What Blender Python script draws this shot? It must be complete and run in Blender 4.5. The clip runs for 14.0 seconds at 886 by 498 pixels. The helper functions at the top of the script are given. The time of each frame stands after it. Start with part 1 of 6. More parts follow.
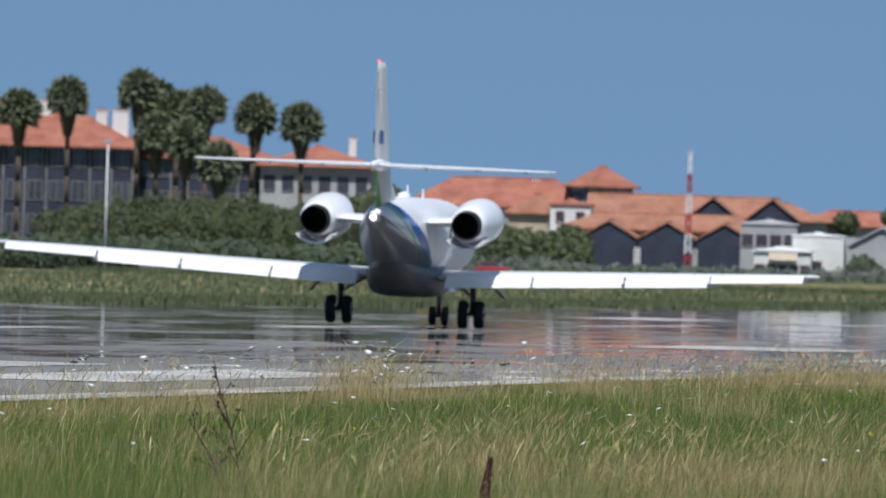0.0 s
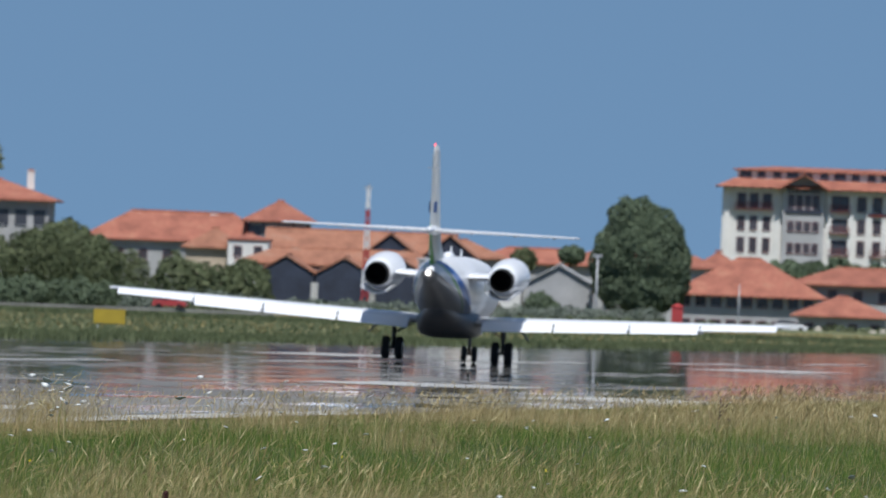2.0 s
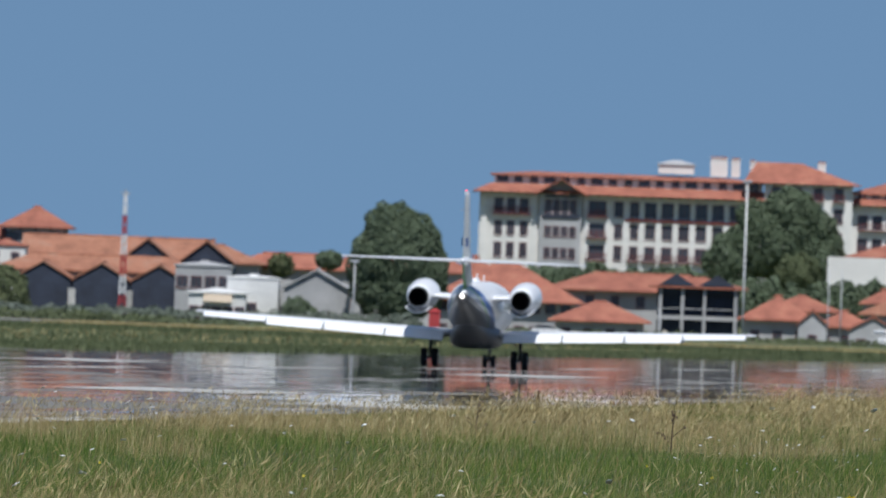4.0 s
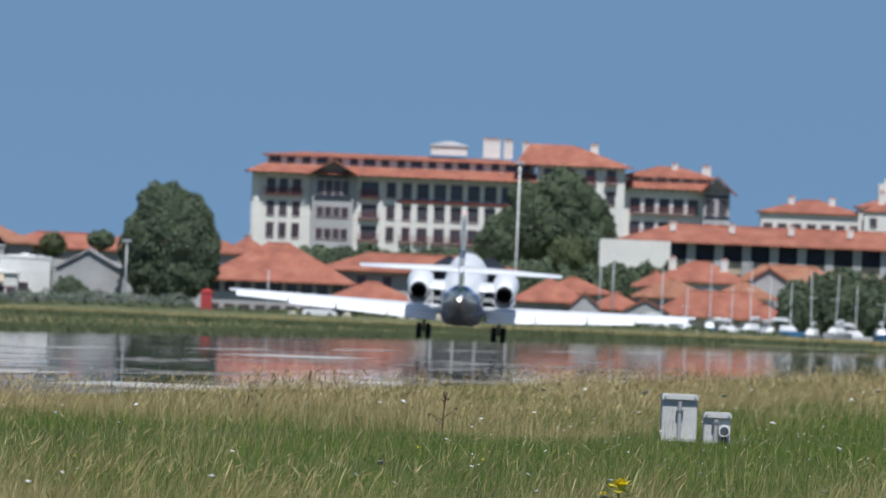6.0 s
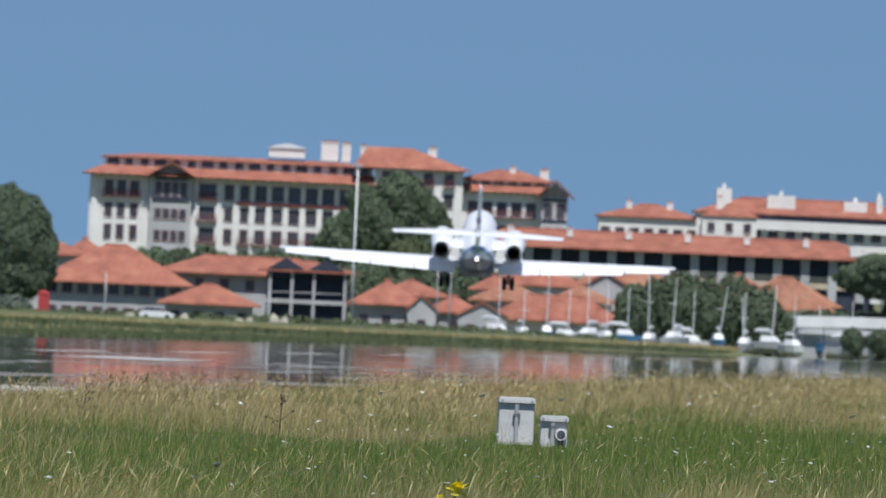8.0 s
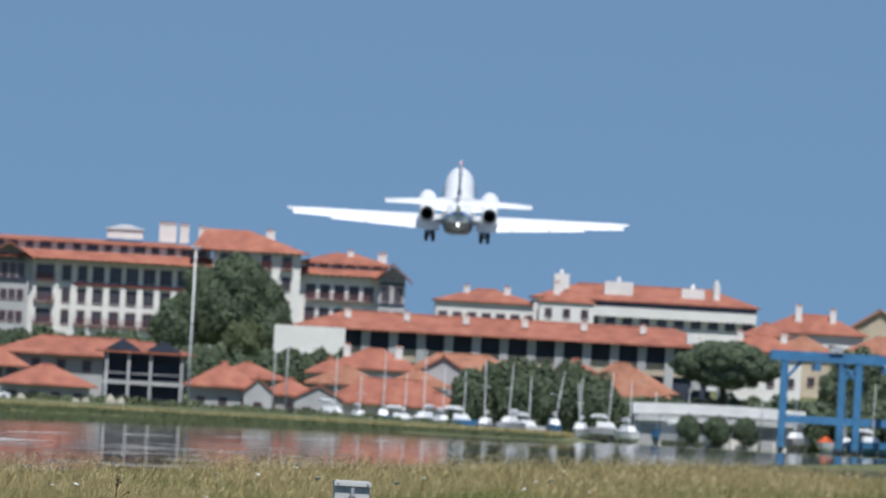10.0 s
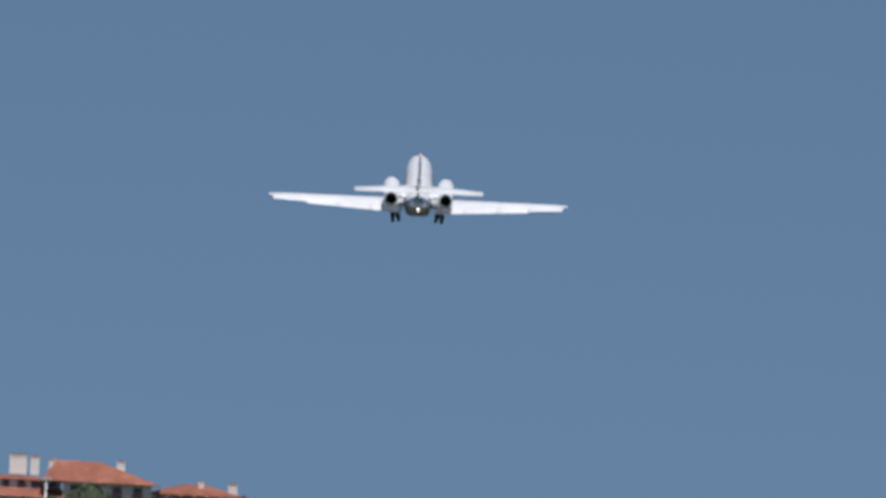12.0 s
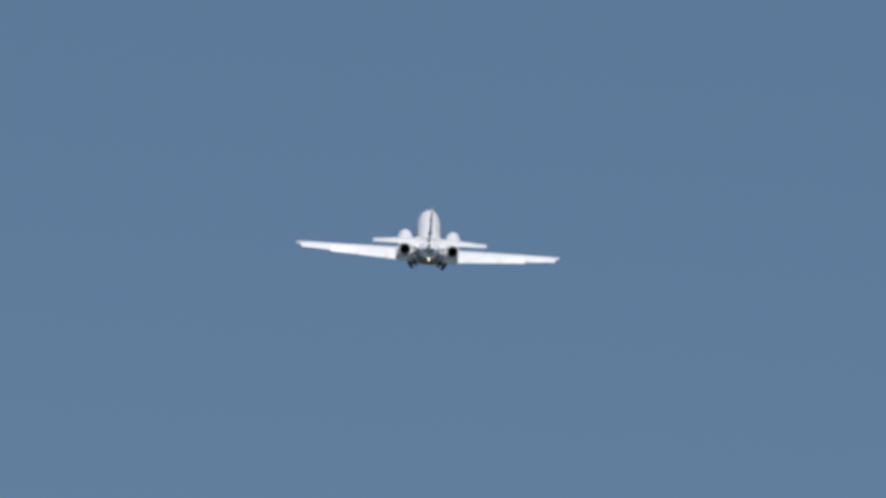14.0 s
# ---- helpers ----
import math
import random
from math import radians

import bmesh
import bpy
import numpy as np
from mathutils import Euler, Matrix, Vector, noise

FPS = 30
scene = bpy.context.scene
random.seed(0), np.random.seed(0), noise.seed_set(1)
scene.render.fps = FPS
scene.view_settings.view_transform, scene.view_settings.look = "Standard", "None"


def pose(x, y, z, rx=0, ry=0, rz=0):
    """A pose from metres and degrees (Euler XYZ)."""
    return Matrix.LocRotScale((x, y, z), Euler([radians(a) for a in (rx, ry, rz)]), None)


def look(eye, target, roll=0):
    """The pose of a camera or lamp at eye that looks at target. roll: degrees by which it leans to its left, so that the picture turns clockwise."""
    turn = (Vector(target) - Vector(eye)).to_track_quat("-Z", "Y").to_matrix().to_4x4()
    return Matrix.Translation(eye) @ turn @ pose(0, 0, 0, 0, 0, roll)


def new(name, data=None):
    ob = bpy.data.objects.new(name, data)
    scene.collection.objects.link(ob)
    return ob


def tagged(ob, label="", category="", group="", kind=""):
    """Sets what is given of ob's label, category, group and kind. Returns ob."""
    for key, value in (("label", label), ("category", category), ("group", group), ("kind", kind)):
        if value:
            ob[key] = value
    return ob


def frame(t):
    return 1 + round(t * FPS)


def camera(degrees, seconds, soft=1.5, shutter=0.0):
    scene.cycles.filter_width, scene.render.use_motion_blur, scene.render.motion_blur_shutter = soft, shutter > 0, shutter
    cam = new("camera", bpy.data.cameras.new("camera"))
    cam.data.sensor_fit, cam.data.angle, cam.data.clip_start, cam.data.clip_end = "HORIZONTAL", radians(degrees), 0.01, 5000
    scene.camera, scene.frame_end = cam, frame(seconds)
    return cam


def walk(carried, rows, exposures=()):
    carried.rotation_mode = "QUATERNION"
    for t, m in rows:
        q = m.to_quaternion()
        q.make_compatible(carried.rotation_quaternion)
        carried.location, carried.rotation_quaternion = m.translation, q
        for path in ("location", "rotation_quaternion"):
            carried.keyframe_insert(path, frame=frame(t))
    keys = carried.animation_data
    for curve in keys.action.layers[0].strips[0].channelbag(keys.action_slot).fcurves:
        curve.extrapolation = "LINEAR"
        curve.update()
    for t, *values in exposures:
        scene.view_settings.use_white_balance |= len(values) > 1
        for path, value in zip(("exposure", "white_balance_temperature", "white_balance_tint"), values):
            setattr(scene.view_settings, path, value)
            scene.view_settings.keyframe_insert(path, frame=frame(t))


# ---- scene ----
# A tripod-steady long lens beside a runway; the runway runs along +y, the eye stands at the origin.
EYE = Vector((0.0, 0.0, 1.45))
cam = camera(3.1983, 14.0, soft=1.45)
cam.data.dof.use_dof, cam.data.dof.focus_distance, cam.data.dof.aperture_fstop = True, 135.0, 17.0      # the long lens is set on the runway's near edge

# seconds, bearing to the right of +y, height angle, roll (degrees)
CAMERA_ROWS = [
    (0.0, -6.9161, 0.0615, 1.72), (0.5, -6.6317, -0.0132, 2.0), (1.0, -6.326, 0.0911, 2.17),
    (1.5, -6.055, 0.1897, 2.25), (2.0, -5.7569, 0.2267, 2.21), (2.5, -5.5021, 0.2729, 2.43),
    (3.0, -5.2508, 0.321, 2.16), (3.2, -5.1786, 0.3058, 2.2), (5.3, -4.4015, 0.2842, 1.81),
    (5.5, -4.2975, 0.2785, 1.98), (6.0, -4.0568, 0.2402, 2.37), (6.5, -3.8338, 0.2075, 2.4),
    (7.0, -3.6695, 0.2053, 2.42), (7.5, -3.5691, 0.2028, 2.54), (7.7, -3.5196, 0.2253, 2.56),
    (9.8, -2.9674, 0.5739, 3.14), (10.0, -2.901, 0.6061, 3.21), (10.5, -2.7085, 0.7608, 2.81),
    (11.0, -2.5342, 0.9653, 2.68), (11.5, -2.418, 1.1878, 2.78), (12.0, -2.4066, 1.4688, 3.1),
    (12.5, -2.3615, 1.7636, 2.9), (13.0, -2.3026, 2.0766, 2.9), (13.5, -2.2539, 2.3068, 2.9),
    (14.0, -2.1699, 2.5527, 2.9)]


def aim(bearing, height, roll):
    a, e = radians(bearing), radians(height)
    way = Vector((math.sin(a) * math.cos(e), math.cos(a) * math.cos(e), math.sin(e)))
    return look(EYE, EYE + way, roll)


walk(cam, [(t, aim(b, h, r)) for t, b, h, r in CAMERA_ROWS],
     exposures=[(0.0, 0.0, 6220, 10), (1.0, 0.0, 6220, 10), (2.0, -0.07, 6220, 10), (3.2, -0.10, 6220, 10), (5.5, -0.06, 6220, 10), (6.5, 0.0, 6220, 10), (10.2, 0.04, 6220, 10), (11.0, -0.10, 6220, 10), (11.5, -0.20, 6250, 10), (12.0, -0.40, 6480, 12), (13.0, -0.42, 6550, 12), (14.0, -0.40, 6550, 12)])

# ---- light ----
SUN_HEIGHT, SUN_BEARING = 61.0, 170.0      # degrees above the horizon, degrees clockwise from +y
world = bpy.data.worlds.new("sky")
scene.world = world
world.use_nodes = True
wn, wl = world.node_tree.nodes, world.node_tree.links
sky = wn.new("ShaderNodeTexSky")
sky.sky_type, sky.sun_disc = "NISHITA", False
sky.sun_elevation, sky.sun_rotation = radians(SUN_HEIGHT), radians(SUN_BEARING)
sky.altitude, sky.air_density, sky.dust_density, sky.ozone_density = 0, 1.0, 0.0, 2.0
coords = wn.new("ShaderNodeTexCoord")
lift = wn.new("ShaderNodeVectorMath")
lift.operation = "ADD"
lift.inputs[1].default_value = (0, 0, 0.25)
wl.new(coords.outputs["Generated"], lift.inputs[0])
wl.new(lift.outputs[0], sky.inputs["Vector"])
tint = wn.new("ShaderNodeMix")
tint.data_type, tint.blend_type = "RGBA", "MULTIPLY"
tint.inputs["Factor"].default_value = 1.0
tint.inputs["B"].default_value = (0.92, 1.0, 0.99, 1)
wl.new(sky.outputs[0], tint.inputs["A"])
wl.new(tint.outputs["Result"], wn["Background"].inputs[0])
wn["Background"].inputs[1].default_value = 0.092

sun = new("sun", bpy.data.lights.new("sun", "SUN"))
sun.data.energy, sun.data.angle, sun.data.color = 4.6, radians(0.53), (1.0, 0.97, 0.92)
sb, sh = radians(SUN_BEARING), radians(SUN_HEIGHT)
sun.matrix_world = look((0, 0, 300), Vector((0, 0, 300)) - Vector((math.sin(sb) * math.cos(sh), math.cos(sb) * math.cos(sh), math.sin(sh))))


# ---- materials ----
def nodes_of(name):
    m = bpy.data.materials.new(name)
    m.use_nodes = True
    return m, m.node_tree.nodes, m.node_tree.links, m.node_tree.nodes["Principled BSDF"]


def noise_node(n, l, source, scale, detail=3.0, stretch=(1, 1, 1)):
    mapping = n.new("ShaderNodeMapping")
    mapping.inputs["Scale"].default_value = stretch
    l.new(source, mapping.inputs["Vector"])
    tex = n.new("ShaderNodeTexNoise")
    tex.inputs["Scale"].default_value, tex.inputs["Detail"].default_value = scale, detail
    l.new(mapping.outputs[0], tex.inputs["Vector"])
    return tex.outputs["Fac"]


def ramp_node(n, l, fac, stops):
    ramp = n.new("ShaderNodeValToRGB")
    els = ramp.color_ramp.elements
    while len(els) < len(stops):
        els.new(0.5)
    for e, (p, c) in zip(els, stops):
        e.position, e.color = p, (*c, 1)
    l.new(fac, ramp.inputs[0])
    return ramp.outputs[0]


def shade(color, k):
    return tuple(min(1.0, c * k) for c in color)


def surface(name, color, rough=0.7, metal=0.0, var=0.2, scale=0.6, fine=8.0, bump=0.15, other=None, stretch=(1, 1, 1), island=0.0, each=0.0):
    """Colour that varies at two scales, with fine relief. other: a second colour in patches."""
    m, n, l, b = nodes_of(name)
    tc = n.new("ShaderNodeTexCoord").outputs["Object"]
    big = noise_node(n, l, tc, scale, 4, stretch)
    small = noise_node(n, l, tc, fine, 2, stretch)
    col = ramp_node(n, l, big, [(0.3, shade(color, 1 - var)), (0.55, color), (0.75, other or shade(color, 1 + var))])
    mix = n.new("ShaderNodeMix")
    mix.data_type, mix.blend_type = "RGBA", "MULTIPLY"
    mix.inputs["Factor"].default_value = 1.0
    l.new(col, mix.inputs["A"])
    l.new(ramp_node(n, l, small, [(0.25, (1 - var,) * 3), (0.75, (1, 1, 1))]), mix.inputs["B"])
    out = mix.outputs["Result"]
    for amount, node, socket in ((island, "ShaderNodeNewGeometry", "Random Per Island"), (each, "ShaderNodeObjectInfo", "Random")):
        if amount:
            again = n.new("ShaderNodeMix")
            again.data_type, again.blend_type = "RGBA", "MULTIPLY"
            again.inputs["Factor"].default_value = 1.0
            l.new(out, again.inputs["A"])
            l.new(ramp_node(n, l, n.new(node).outputs[socket], [(0.0, (1 - amount,) * 3), (1.0, (1, 1, 1))]), again.inputs["B"])
            out = again.outputs["Result"]
    l.new(out, b.inputs["Base Color"])
    b.inputs["Roughness"].default_value, b.inputs["Metallic"].default_value = rough, metal
    if bump:
        bn = n.new("ShaderNodeBump")
        bn.inputs["Strength"].default_value, bn.inputs["Distance"].default_value = bump, 0.05
        l.new(small, bn.inputs["Height"])
        l.new(bn.outputs[0], b.inputs["Normal"])
    return m


def leafy(name, dark, light, straw=None):
    """Foliage: every leaf or blade takes its own tone."""
    m, n, l, b = nodes_of(name)
    rnd = n.new("ShaderNodeNewGeometry").outputs["Random Per Island"]
    stops = [(0.0, dark), (0.7, light)] + ([(0.9, straw)] if straw else [])
    col = ramp_node(n, l, rnd, stops)
    tc = n.new("ShaderNodeTexCoord").outputs["Object"]
    mix = n.new("ShaderNodeMix")
    mix.data_type, mix.blend_type = "RGBA", "MULTIPLY"
    mix.inputs["Factor"].default_value = 1.0
    l.new(col, mix.inputs["A"])
    l.new(ramp_node(n, l, noise_node(n, l, tc, 0.45), [(0.3, (0.7, 0.75, 0.7)), (0.7, (1, 1, 1))]), mix.inputs["B"])
    l.new(mix.outputs["Result"], b.inputs["Base Color"])
    b.inputs["Roughness"].default_value = 0.75
    b.inputs["Specular IOR Level"].default_value = 0.15
    glow = n.new("ShaderNodeBsdfTranslucent")
    l.new(mix.outputs["Result"], glow.inputs["Color"])
    both = n.new("ShaderNodeMixShader")
    both.inputs[0].default_value = 0.10
    l.new(b.outputs[0], both.inputs[1])
    l.new(glow.outputs[0], both.inputs[2])
    l.new(both.outputs[0], n["Material Output"].inputs["Surface"])
    return m


def asphalt():
    """Worn runway tarmac with rubber streaks; the hot skin of air above it mirrors the distance at the flattest angles."""
    m, n, l, b = nodes_of("runway_tarmac")
    tc = n.new("ShaderNodeTexCoord").outputs["Object"]
    wide = noise_node(n, l, tc, 0.12, 5, (1, 0.06, 1))
    grit = noise_node(n, l, tc, 3.0, 4, (1, 0.2, 1))
    col = ramp_node(n, l, wide, [(0.3, (0.15, 0.15, 0.15)), (0.5, (0.20, 0.20, 0.195)), (0.7, (0.27, 0.265, 0.25))])
    mix = n.new("ShaderNodeMix")
    mix.data_type, mix.blend_type = "RGBA", "MULTIPLY"
    mix.inputs["Factor"].default_value = 1.0
    l.new(col, mix.inputs["A"])
    l.new(ramp_node(n, l, grit, [(0.3, (0.75,) * 3), (0.7, (1, 1, 1))]), mix.inputs["B"])
    l.new(mix.outputs["Result"], b.inputs["Base Color"])
    b.inputs["Roughness"].default_value = 0.9
    b.inputs["Specular IOR Level"].default_value = 0.0
    gloss = n.new("ShaderNodeBsdfGlossy")
    gloss.inputs["Roughness"].default_value = 0.02
    gloss.inputs["Color"].default_value = (0.95, 0.95, 0.96, 1)
    ripple = n.new("ShaderNodeBump")         # the hot skin is uneven
    ripple.inputs["Strength"].default_value, ripple.inputs["Distance"].default_value = 1.0, 0.014
    l.new(noise_node(n, l, tc, 1.0, 3, (0.9, 0.05, 1)), ripple.inputs["Height"])
    l.new(ripple.outputs[0], gloss.inputs["Normal"])
    facing = n.new("ShaderNodeLayerWeight")
    facing.inputs["Blend"].default_value = 0.5
    value = facing.outputs["Facing"]
    for stretch, amount in (((0.05, 0.010, 1), 0.005), ((0.14, 0.022, 1), 0.009), ((0.32, 0.05, 1), 0.015), ((0.9, 0.12, 1), 0.014)):     # broad pools and thin streaks of hot air
        wave = noise_node(n, l, tc, 1.0, 3, stretch)
        wobble = n.new("ShaderNodeMath")
        wobble.operation = "MULTIPLY_ADD"
        wobble.inputs[1].default_value, wobble.inputs[2].default_value = amount, -amount / 2
        l.new(wave, wobble.inputs[0])
        add = n.new("ShaderNodeMath")
        l.new(value, add.inputs[0])
        l.new(wobble.outputs[0], add.inputs[1])
        value = add.outputs[0]
    rng = n.new("ShaderNodeMapRange")
    rng.inputs["From Min"].default_value, rng.inputs["From Max"].default_value = 0.9941, 0.9960
    rng.inputs["To Max"].default_value = 0.98
    l.new(value, rng.inputs["Value"])
    both = n.new("ShaderNodeMixShader")
    l.new(rng.outputs[0], both.inputs[0])
    l.new(b.outputs[0], both.inputs[1])
    l.new(gloss.outputs[0], both.inputs[2])
    l.new(both.outputs[0], n["Material Output"].inputs["Surface"])
    return m


def glowing(name, color, strength):
    m, n, l, b = nodes_of(name)
    b.inputs["Base Color"].default_value = (*color, 1)
    b.inputs["Emission Color"].default_value = (*color, 1)
    b.inputs["Emission Strength"].default_value = strength
    return m


def banded(n, l, y, z, slope, stops):
    """Hard-edged paint bands along z + slope * y, from -1.5 to 3.5 m; white where the mask is 0."""
    lean = n.new("ShaderNodeMath")
    lean.operation = "MULTIPLY_ADD"
    lean.inputs[1].default_value = slope
    l.new(y, lean.inputs[0])
    l.new(z, lean.inputs[2])
    rng = n.new("ShaderNodeMapRange")
    rng.inputs["From Min"].default_value, rng.inputs["From Max"].default_value = -1.5, 3.5
    l.new(lean.outputs[0], rng.inputs["Value"])
    ramp = n.new("ShaderNodeValToRGB")
    ramp.color_ramp.interpolation = "CONSTANT"
    els = ramp.color_ramp.elements
    for k, (p, c) in enumerate(stops):
        e = els[k] if k < 2 else els.new(p)
        e.position, e.color = p, (*c, 1)
    l.new(rng.outputs[0], ramp.inputs[0])
    return ramp.outputs[0]


def jet_livery():
    """White gloss paint, an underside of grey paint with shade painted in, and a blue and a green band that sweep up to
    the tail.
    """
    m, n, l, b = nodes_of("jet_livery")
    tc = n.new("ShaderNodeTexCoord").outputs["Object"]
    sep = n.new("ShaderNodeSeparateXYZ")
    l.new(tc, sep.inputs[0])
    white, grey, blue, green = (0.85, 0.86, 0.88), (0.17, 0.165, 0.165), (0.035, 0.15, 0.46), (0.16, 0.42, 0.08)
    one = (1, 1, 1)
    # grey holds underside paint and shade; its edge leaves the sides a sunlit rim
    under = banded(n, l, sep.outputs["Y"], sep.outputs["Z"], 0.20, [(0.0, tuple(g / w for g, w in zip(grey, white))), (0.55, one)])
    sweep = banded(n, l, sep.outputs["Y"], sep.outputs["Z"], 0.42, [(0.0, white), (0.38, green), (0.40, white), (0.41, blue), (0.47, white)])
    dirt = ramp_node(n, l, noise_node(n, l, tc, 2.0, 4), [(0.3, (0.9, 0.89, 0.87)), (0.6, one)])
    out = sweep
    for layer in (under, dirt):
        mix = n.new("ShaderNodeMix")
        mix.data_type, mix.blend_type = "RGBA", "MULTIPLY"
        mix.inputs["Factor"].default_value = 1.0
        l.new(out, mix.inputs["A"])
        l.new(layer, mix.inputs["B"])
        out = mix.outputs["Result"]
    l.new(out, b.inputs["Base Color"])
    b.inputs["Roughness"].default_value = 0.3
    return m


TARMAC = asphalt()
GROUND = surface("meadow_soil", (0.15, 0.165, 0.06), 0.95, var=0.35, scale=0.05, fine=0.7, bump=0.0, other=(0.25, 0.22, 0.10))
# soil tone darkened to paint the shade between grass blades
SOIL_AND_SHADE = surface("meadow_soil_and_shade", (0.065, 0.075, 0.028), 0.95, var=0.4, scale=0.4, fine=5.0, bump=0.0, other=(0.11, 0.095, 0.04))
PAINT_LINE = surface("runway_paint", (0.58, 0.57, 0.54), 0.8, var=0.4, scale=0.25, fine=3, bump=0.05)
WATER = surface("bay_water", (0.02, 0.05, 0.06), 0.08, var=0.2, scale=0.02, fine=0.4, bump=0.3)
STONE = surface("quay_stone", (0.30, 0.29, 0.26), 0.9, var=0.3, scale=0.2, fine=2.0, bump=0.4)
TILE = surface("roof_tile", (0.43, 0.155, 0.10), 0.85, var=0.30, scale=0.45, fine=2.5, bump=0.4, other=(0.48, 0.215, 0.135), each=0.12)
TILE_PALE = surface("roof_tile_weathered", (0.43, 0.19, 0.115), 0.9, var=0.32, scale=0.45, fine=2.5, bump=0.4, other=(0.41, 0.24, 0.165), each=0.1)
WHITEWASH = surface("whitewash", (0.80, 0.78, 0.74), 0.85, var=0.08, scale=0.3, fine=3, bump=0.1, each=0.06)
PLASTER = surface("grey_plaster", (0.47, 0.47, 0.475), 0.9, var=0.15, scale=0.3, fine=3, bump=0.1, each=0.1)
CREAM = surface("cream_plaster", (0.58, 0.48, 0.36), 0.9, var=0.15, scale=0.3, fine=3, bump=0.1, each=0.1)
ROCK = surface("breakwater_rock", (0.60, 0.55, 0.44), 0.95, var=0.35, scale=0.8, fine=4, bump=0.5, each=0.25)
# real timber, and walls whose dark colour stands in for shade
DARKWOOD_AND_SHADE = surface("dark_timber_and_shade", (0.036, 0.046, 0.075), 0.8, var=0.3, scale=0.5, fine=4, bump=0.3)
REDWOOD = surface("oxblood_timber", (0.16, 0.035, 0.03), 0.7, var=0.25, scale=0.6, fine=6, bump=0.2)
GLASS_DARK = surface("window_glass", (0.10, 0.105, 0.125), 0.12, var=0.3, scale=0.4, fine=2, bump=0.0, each=0.4)
BARK = surface("bark", (0.10, 0.075, 0.055), 0.95, var=0.3, scale=1.0, fine=6, bump=0.6)
LEAF_DARK = leafy("broadleaf", (0.11, 0.142, 0.092), (0.145, 0.18, 0.112))
LEAF_OLIVE = leafy("olive_leaf", (0.095, 0.115, 0.062), (0.155, 0.175, 0.092))
LEAF_GREY = leafy("tamarisk_leaf", (0.15, 0.175, 0.145), (0.21, 0.235, 0.19))
PALM_LEAF = leafy("palm_leaf", (0.17, 0.195, 0.12), (0.27, 0.28, 0.17))
PALM_DEAD = leafy("palm_dead_leaf", (0.16, 0.125, 0.08), (0.24, 0.19, 0.11))
GRASS_GREEN = leafy("green_grass", (0.032, 0.078, 0.012), (0.142, 0.235, 0.032), (0.38, 0.39, 0.13))
GRASS_DRY = leafy("dry_grass", (0.22, 0.15, 0.068), (0.56, 0.42, 0.195), (0.80, 0.66, 0.37))
PETAL = surface("petal_white", (0.80, 0.80, 0.76), 0.8, var=0.1, scale=4, fine=40, bump=0.0)
PETAL_YELLOW = surface("petal_yellow", (0.92, 0.78, 0.04), 0.7, var=0.15, scale=8, fine=40, bump=0.0)
FRESH_WHITE = surface("fresh_white_paint", (0.76, 0.76, 0.74), 0.8, var=0.1, scale=0.4, fine=3, bump=0.1)
DOCK = surface("dock_seed", (0.085, 0.026, 0.018), 0.9, var=0.35, scale=8, fine=60, bump=0.0)
WEED = surface("dead_weed", (0.10, 0.06, 0.045), 0.9, var=0.3, scale=5, fine=40, bump=0.0)
LIVERY = jet_livery()
JET_WHITE = surface("jet_white_paint", (0.85, 0.86, 0.88), 0.25, var=0.05, scale=1.0, fine=9, bump=0.0)
JET_GREY = surface("jet_grey_metal", (0.50, 0.51, 0.53), 0.35, metal=0.6, var=0.15, scale=2, fine=12, bump=0.05)
SOOT = surface("exhaust_soot", (0.012, 0.012, 0.013), 0.7, var=0.3, scale=3, fine=10, bump=0.0)
RUBBER = surface("tyre_rubber", (0.015, 0.015, 0.016), 0.85, var=0.3, scale=4, fine=20, bump=0.1)
STEEL = surface("bare_steel", (0.45, 0.45, 0.46), 0.4, metal=0.9, var=0.2, scale=2, fine=10, bump=0.05)
GALV = surface("galvanised_grey", (0.50, 0.51, 0.52), 0.55, metal=0.3, var=0.15, scale=3, fine=15, bump=0.05)
RED_PAINT = surface("mast_red", (0.45, 0.05, 0.05), 0.6, var=0.15, scale=1, fine=6, bump=0.0)
WHITE_PAINT = surface("mast_white", (0.80, 0.80, 0.78), 0.6, var=0.1, scale=1, fine=6, bump=0.0)
BLUE_PAINT = surface("crane_blue", (0.065, 0.21, 0.40), 0.5, var=0.2, scale=0.6, fine=4, bump=0.05)
BOAT_WHITE = surface("boat_white", (0.80, 0.80, 0.79), 0.3, var=0.08, scale=0.5, fine=4, bump=0.0)
BEACON = glowing("beacon_red", (1.0, 0.05, 0.04), 3.0)
TAIL_LAMP = glowing("tail_lamp", (1.0, 0.95, 0.85), 3.0)
CLOTH_ORANGE = surface("orange_cloth", (0.75, 0.13, 0.03), 0.8, var=0.2, scale=1, fine=8, bump=0.0)


